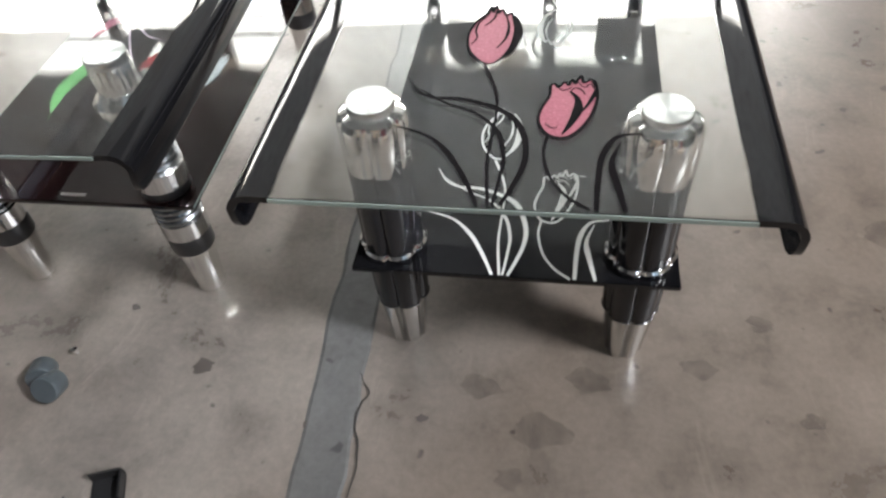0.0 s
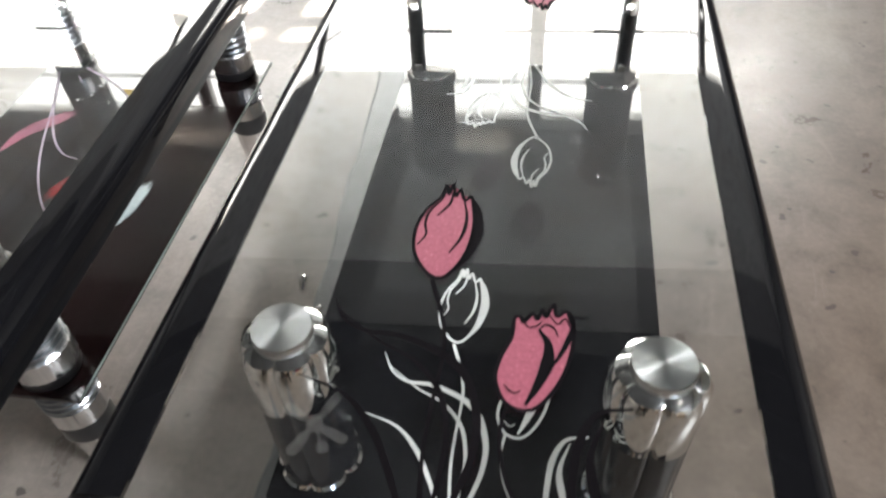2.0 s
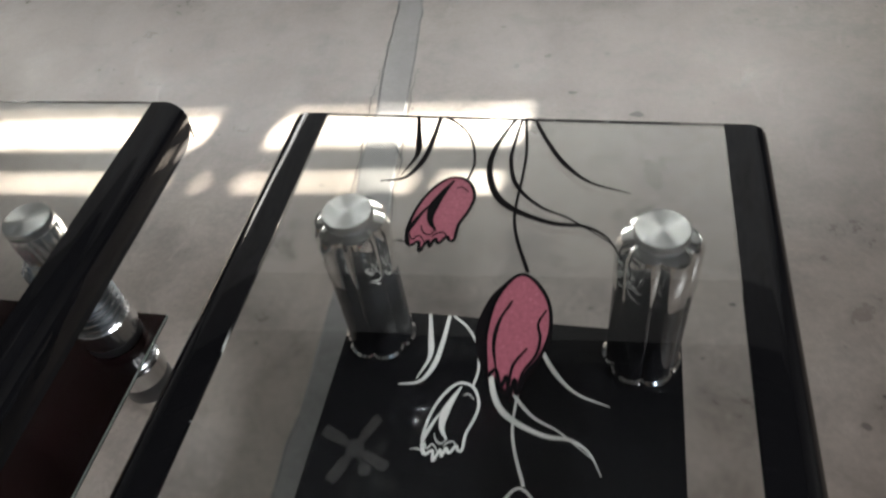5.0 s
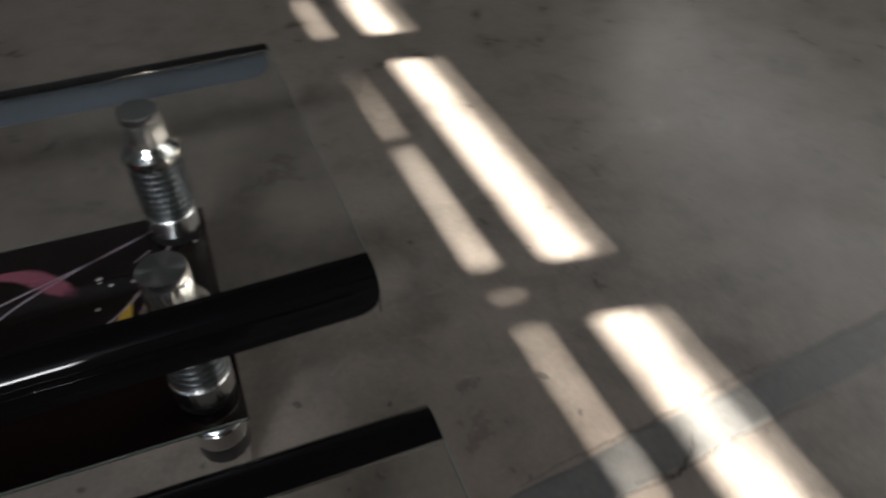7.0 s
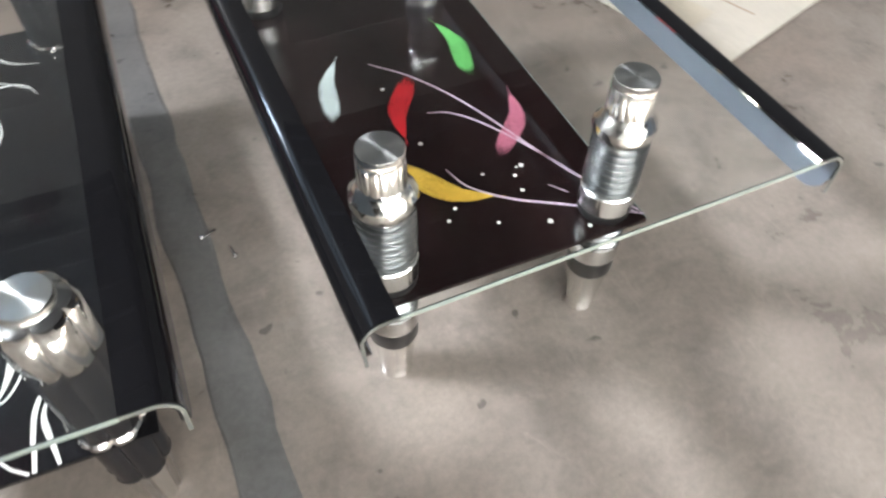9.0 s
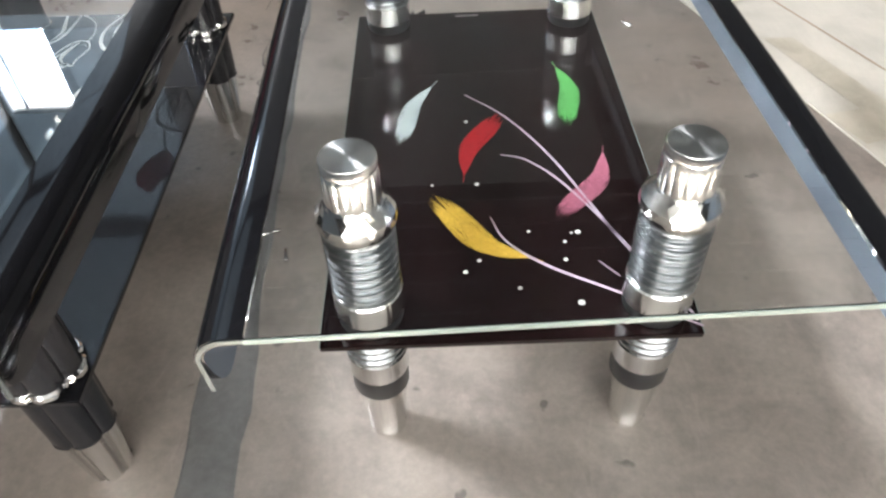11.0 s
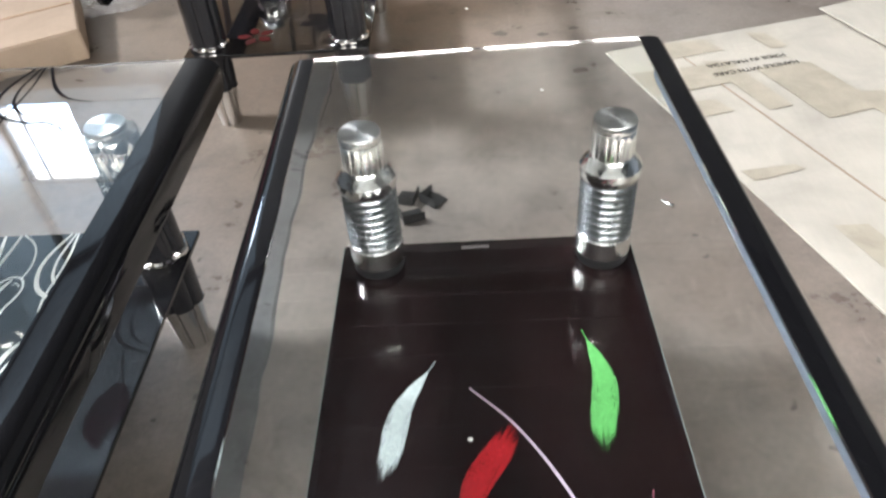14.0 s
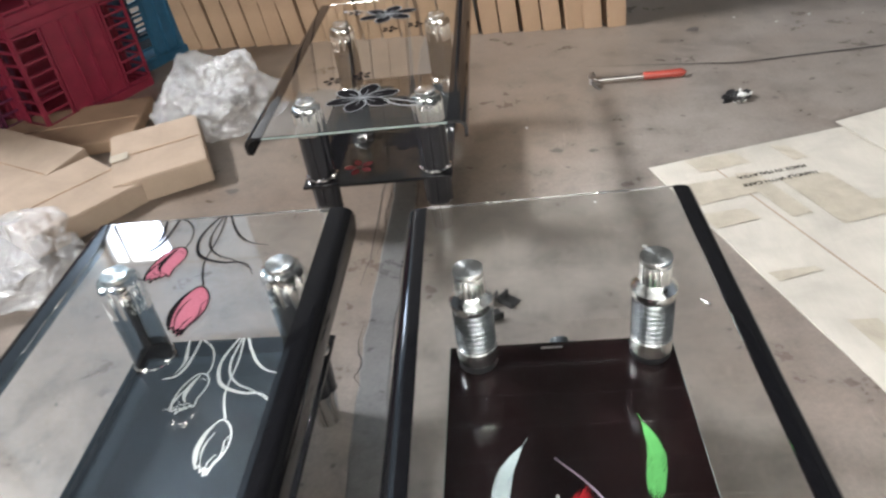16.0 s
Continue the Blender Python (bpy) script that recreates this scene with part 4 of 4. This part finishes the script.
# ---------------------------------------------------------------- plastic crates
def crate(m, size, mat, label):
    """Stacking crate: rims, corner ladders, slatted sides, each its own part."""
    t = empty("plastic_crate", m)
    L, W, H = size
    part("base", boxes([((0, 0, 0.012), (L - 0.02, W - 0.02, 0.02))]), mat, t)
    for z in (0.02, H - 0.02):
        part("rim", boxes([((0, s * (W / 2 - 0.012), z), (L, 0.024, 0.04)) for s in (-1, 1)] + [((s * (L / 2 - 0.012), 0, z), (0.024, W - 0.05, 0.04)) for s in (-1, 1)], 0.004), mat, t)
    for sx in (-1, 1):
        for sy in (-1, 1):
            bm = bmesh.new()
            for q in (0.0, 0.12):
                box(bm, (sx * (L / 2 - 0.012 - q), sy * (W / 2 - 0.006), H / 2), (0.012, 0.012, H - 0.08), 0.002)
                box(bm, (sx * (L / 2 - 0.006), sy * (W / 2 - 0.012 - q), H / 2), (0.012, 0.012, H - 0.08), 0.002)
            for k in range(8):
                z = 0.05 + (H - 0.1) * k / 7
                box(bm, (sx * (L / 2 - 0.072), sy * (W / 2 - 0.006), z), (0.108, 0.01, 0.01))
                box(bm, (sx * (L / 2 - 0.006), sy * (W / 2 - 0.072), z), (0.01, 0.108, 0.01))
            part("corner_ladder", bm, mat, t)
    rib = finish(boxes([((0, 0, 0), (0.012, 0.014, H - 0.09))], 0.002), "rib")
    end_rib = finish(boxes([((0, 0, 0), (0.014, 0.012, H - 0.09))], 0.002), "rib")
    for s in (-1, 1):
        p = part("side_panel", boxes([((0, s * (W / 2 - 0.014), H / 2), (L - 0.28, 0.006, H - 0.085))]), mat, t)
        for x in np.linspace(-L / 2 + 0.15, L / 2 - 0.15, 4):
            part("rib", rib, mat, p).location = (x, s * (W / 2 - 0.008), H / 2)
        p = part("end_panel", boxes([((s * (L / 2 - 0.014), 0, H / 2), (0.006, W - 0.28, H - 0.085))]), mat, t)
        for y in np.linspace(-W / 2 + 0.15, W / 2 - 0.15, 3):
            part("rib", end_rib, mat, p).location = (s * (L / 2 - 0.008), y, H / 2)
    return tagged(t, label, "crate", "stacked plastic crates")


for k in range(2):
    crate(pose(1.36, -2.32, 0.46 * k, 0, 0, 64 + k), (0.56, 0.42, 0.46), M_RED, "red plastic stacking crate with laddered corners")
    crate(pose(1.75, -1.98, 0.46 * k, 0, 0, 60 - k), (0.56, 0.42, 0.46), M_MAROON, "maroon plastic stacking crate with laddered corners")
    crate(pose(1.24, -2.9, 0.46 * k, 0, 0, 66), (0.5, 0.4, 0.46), M_BLUE, "blue plastic stacking crate beside the cartons")


# ---------------------------------------------------------------- small things on the floor
def hammer():
    t = empty("hammer", pose(-0.92, -2.02, 0.0, 0, 0, 181))
    part("handle", lathe([(0.007, 0.02), (0.008, 0.05), (0.008, 0.2)], 16), M_STEEL, t, "steel handle shaft", True)
    part("grip", lathe([(0.012, 0.19), (0.015, 0.2), (0.0135, 0.26), (0.016, 0.33), (0.012, 0.34), (0.004, 0.35)], 18), M_GRIP, t, "orange-red rubber grip", True)
    for o in t.children:
        o.matrix_basis = pose(0, 0, 0.017, 0, 90, 0)
    head = bmesh.new()
    for r0, r1, y0, y1 in ((0.013, 0.014, 0.03, 0.055), (0.010, 0.012, 0.0, 0.03)):
        bmesh.ops.create_cone(head, cap_ends=True, segments=16, radius1=r0, radius2=r1, depth=y1 - y0, matrix=Matrix.Translation((0, (y0 + y1) / 2, 0.017)) @ pose(0, 0, 0, -90, 0, 0))
    box(head, (0, 0, 0.017), (0.03, 0.03, 0.026), 0.004)
    part("head", head, M_STEEL, t, "dark steel hammer head")
    for s in (-1, 1):
        claw = bmesh.new()
        pr = None
        for i in range(7):
            a = i / 6
            y, x, w = -0.012 - 0.05 * a, 0.018 * a * a, 0.006 * (1 - 0.6 * a)
            ring = [claw.verts.new((x + dx * (0.007 - 0.005 * a), y, 0.017 + s * (0.004 + 0.007 * a) + dz * w)) for dx, dz in ((-1, -1), (1, -1), (1, 1), (-1, 1))]
            if pr:
                for k in range(4):
                    claw.faces.new((pr[k], pr[(k + 1) % 4], ring[(k + 1) % 4], ring[k]))
            pr = ring
        claw.faces.new(pr)
        bmesh.ops.recalc_face_normals(claw, faces=claw.faces)
        part("claw", claw, M_STEEL, t)
    return tagged(t, "claw hammer with an orange-red grip on concrete", "hammer")


hammer()


def scrap(m, label, mats, seed, size):
    rng = random.Random(seed)
    t = empty("packaging_scrap", m)
    for i, mat in enumerate(mats):
        bm = bmesh.new()
        bmesh.ops.create_icosphere(bm, subdivisions=3, radius=1)
        for v in bm.verts:
            n1 = noise.noise(v.co * 1.8 + Vector((seed, i * 5, 0)))
            v.co = Vector((v.co.x * size * (1.2 + n1), v.co.y * size * (0.7 + 0.6 * n1), max(0, (v.co.z + 0.6) * size * (0.5 + 0.5 * n1))))
        o = part("fold", bm, mat, t, "", True)
        o.location = (rng.uniform(-1, 1) * size, rng.uniform(-1, 1) * size, 0)
    return tagged(t, label, "scrap")


scrap(pose(-1.395, -1.78, 0, 0, 0, 40), "crumpled white and black packaging scrap on concrete", [M_LIGHTPLASTIC, M_RUBBER, M_RUBBER], 3, 0.03)


def plug():
    t = empty("rubber_plug", pose(-0.674, -0.567, 0.0, 0, 0, 15))
    for i, (x, y, z, rx, ry) in enumerate(((0, 0, 0.017, 58, -20), (-0.018, 0.026, 0.016, 75, 25))):
        o = part("stopper", lathe([(0.017, -0.018), (0.019, -0.015), (0.0212, 0.01), (0.0212, 0.015), (0.02, 0.017)], 32), M_PLUG, t, "", True)
        o.matrix_basis = pose(x, y, z + 0.004, rx, ry, 0)
    o = part("screw_tip", lathe([(0.003, 0), (0.005, 0.002), (0.005, 0.012), (0.002, 0.014)], 12), M_CHROME, t, "small bright screw", True)
    o.location = (0.015, 0.07, 0)
    return tagged(t, "pair of grey rubber leg stoppers lying together", "stopper")


plug()


def corner_clip(m):
    """Black plastic corner protector: three thin plates meeting."""
    t = empty("corner_protector", m)
    part("plate", boxes([((0, 0, 0.002), (0.045, 0.04, 0.003))], 0.001), M_RUBBER, t)
    part("side_plate", boxes([((0, 0.0195, 0.0125), (0.045, 0.003, 0.018))], 0.001), M_RUBBER, t)
    part("end_plate", boxes([((0.021, -0.0015, 0.0125), (0.003, 0.0375, 0.018))], 0.001), M_RUBBER, t)
    return tagged(t, "black plastic corner protector on the floor", "corner protector", "black corner protectors")


clip = corner_clip(pose(-0.522, -0.705, 0, 0, 0, 20))
for x, y, z, rx, rz in ((-0.51, -0.765, 0, 0, 75), (-0.565, -0.755, 0.0, 0, -40)):
    copy_thing(clip, pose(x, y, z, rx, 0, rz))


def screw(m):
    t = empty("screw", m)
    part("shank", lathe([(0.001, 0.0), (0.0028, 0.004), (0.0028, 0.026)], 10), M_ALU, t, "", True).matrix_basis = pose(0, 0, 0.004, 0, 90, 0)
    part("head", lathe([(0.0028, 0.026), (0.0055, 0.028), (0.005, 0.031), (0.002, 0.032)], 14), M_ALU, t, "", True).matrix_basis = pose(0, 0, 0.004, 0, 90, 0)
    return tagged(t, "small steel screw lying on concrete", "screw", "loose screws")


s0 = screw(pose(-0.333, -0.006, 0, 0, 0, 100))
for x, y, rz in ((-0.32, -0.05, 20), (0.78, -0.2, 60), (-1.02, -0.72, 130)):
    copy_thing(s0, pose(x, y, 0, 0, 0, rz))


def chip(m, k):
    bm = bmesh.new()
    bmesh.ops.create_icosphere(bm, subdivisions=1, radius=0.003 + 0.0012 * (k % 3))
    for v in bm.verts:
        v.co.x *= 1.6
        v.co.z = max(0, v.co.z * 0.5 + 0.001)
    o = part("paper_chip", bm, M_LIGHTPLASTIC)
    o.matrix_basis = m
    return tagged(o, "tiny pale chip of debris on the floor", "debris", "scattered debris")


rng = random.Random(11)
for k in range(5):
    x, y = rng.uniform(-1.0, 0.9), rng.uniform(-2.6, -0.85)
    chip(pose(x, y, 0.0, 0, 0, rng.uniform(0, 180)), k)
for k, (x, y) in enumerate([(-1.75, -2.5), (-1.9, -2.55), (-2.1, -2.5), (-1.6, -2.6), (-0.93, -0.95)]):
    chip(pose(x, y, 0.0, 0, 0, 40 * k), k + 1)
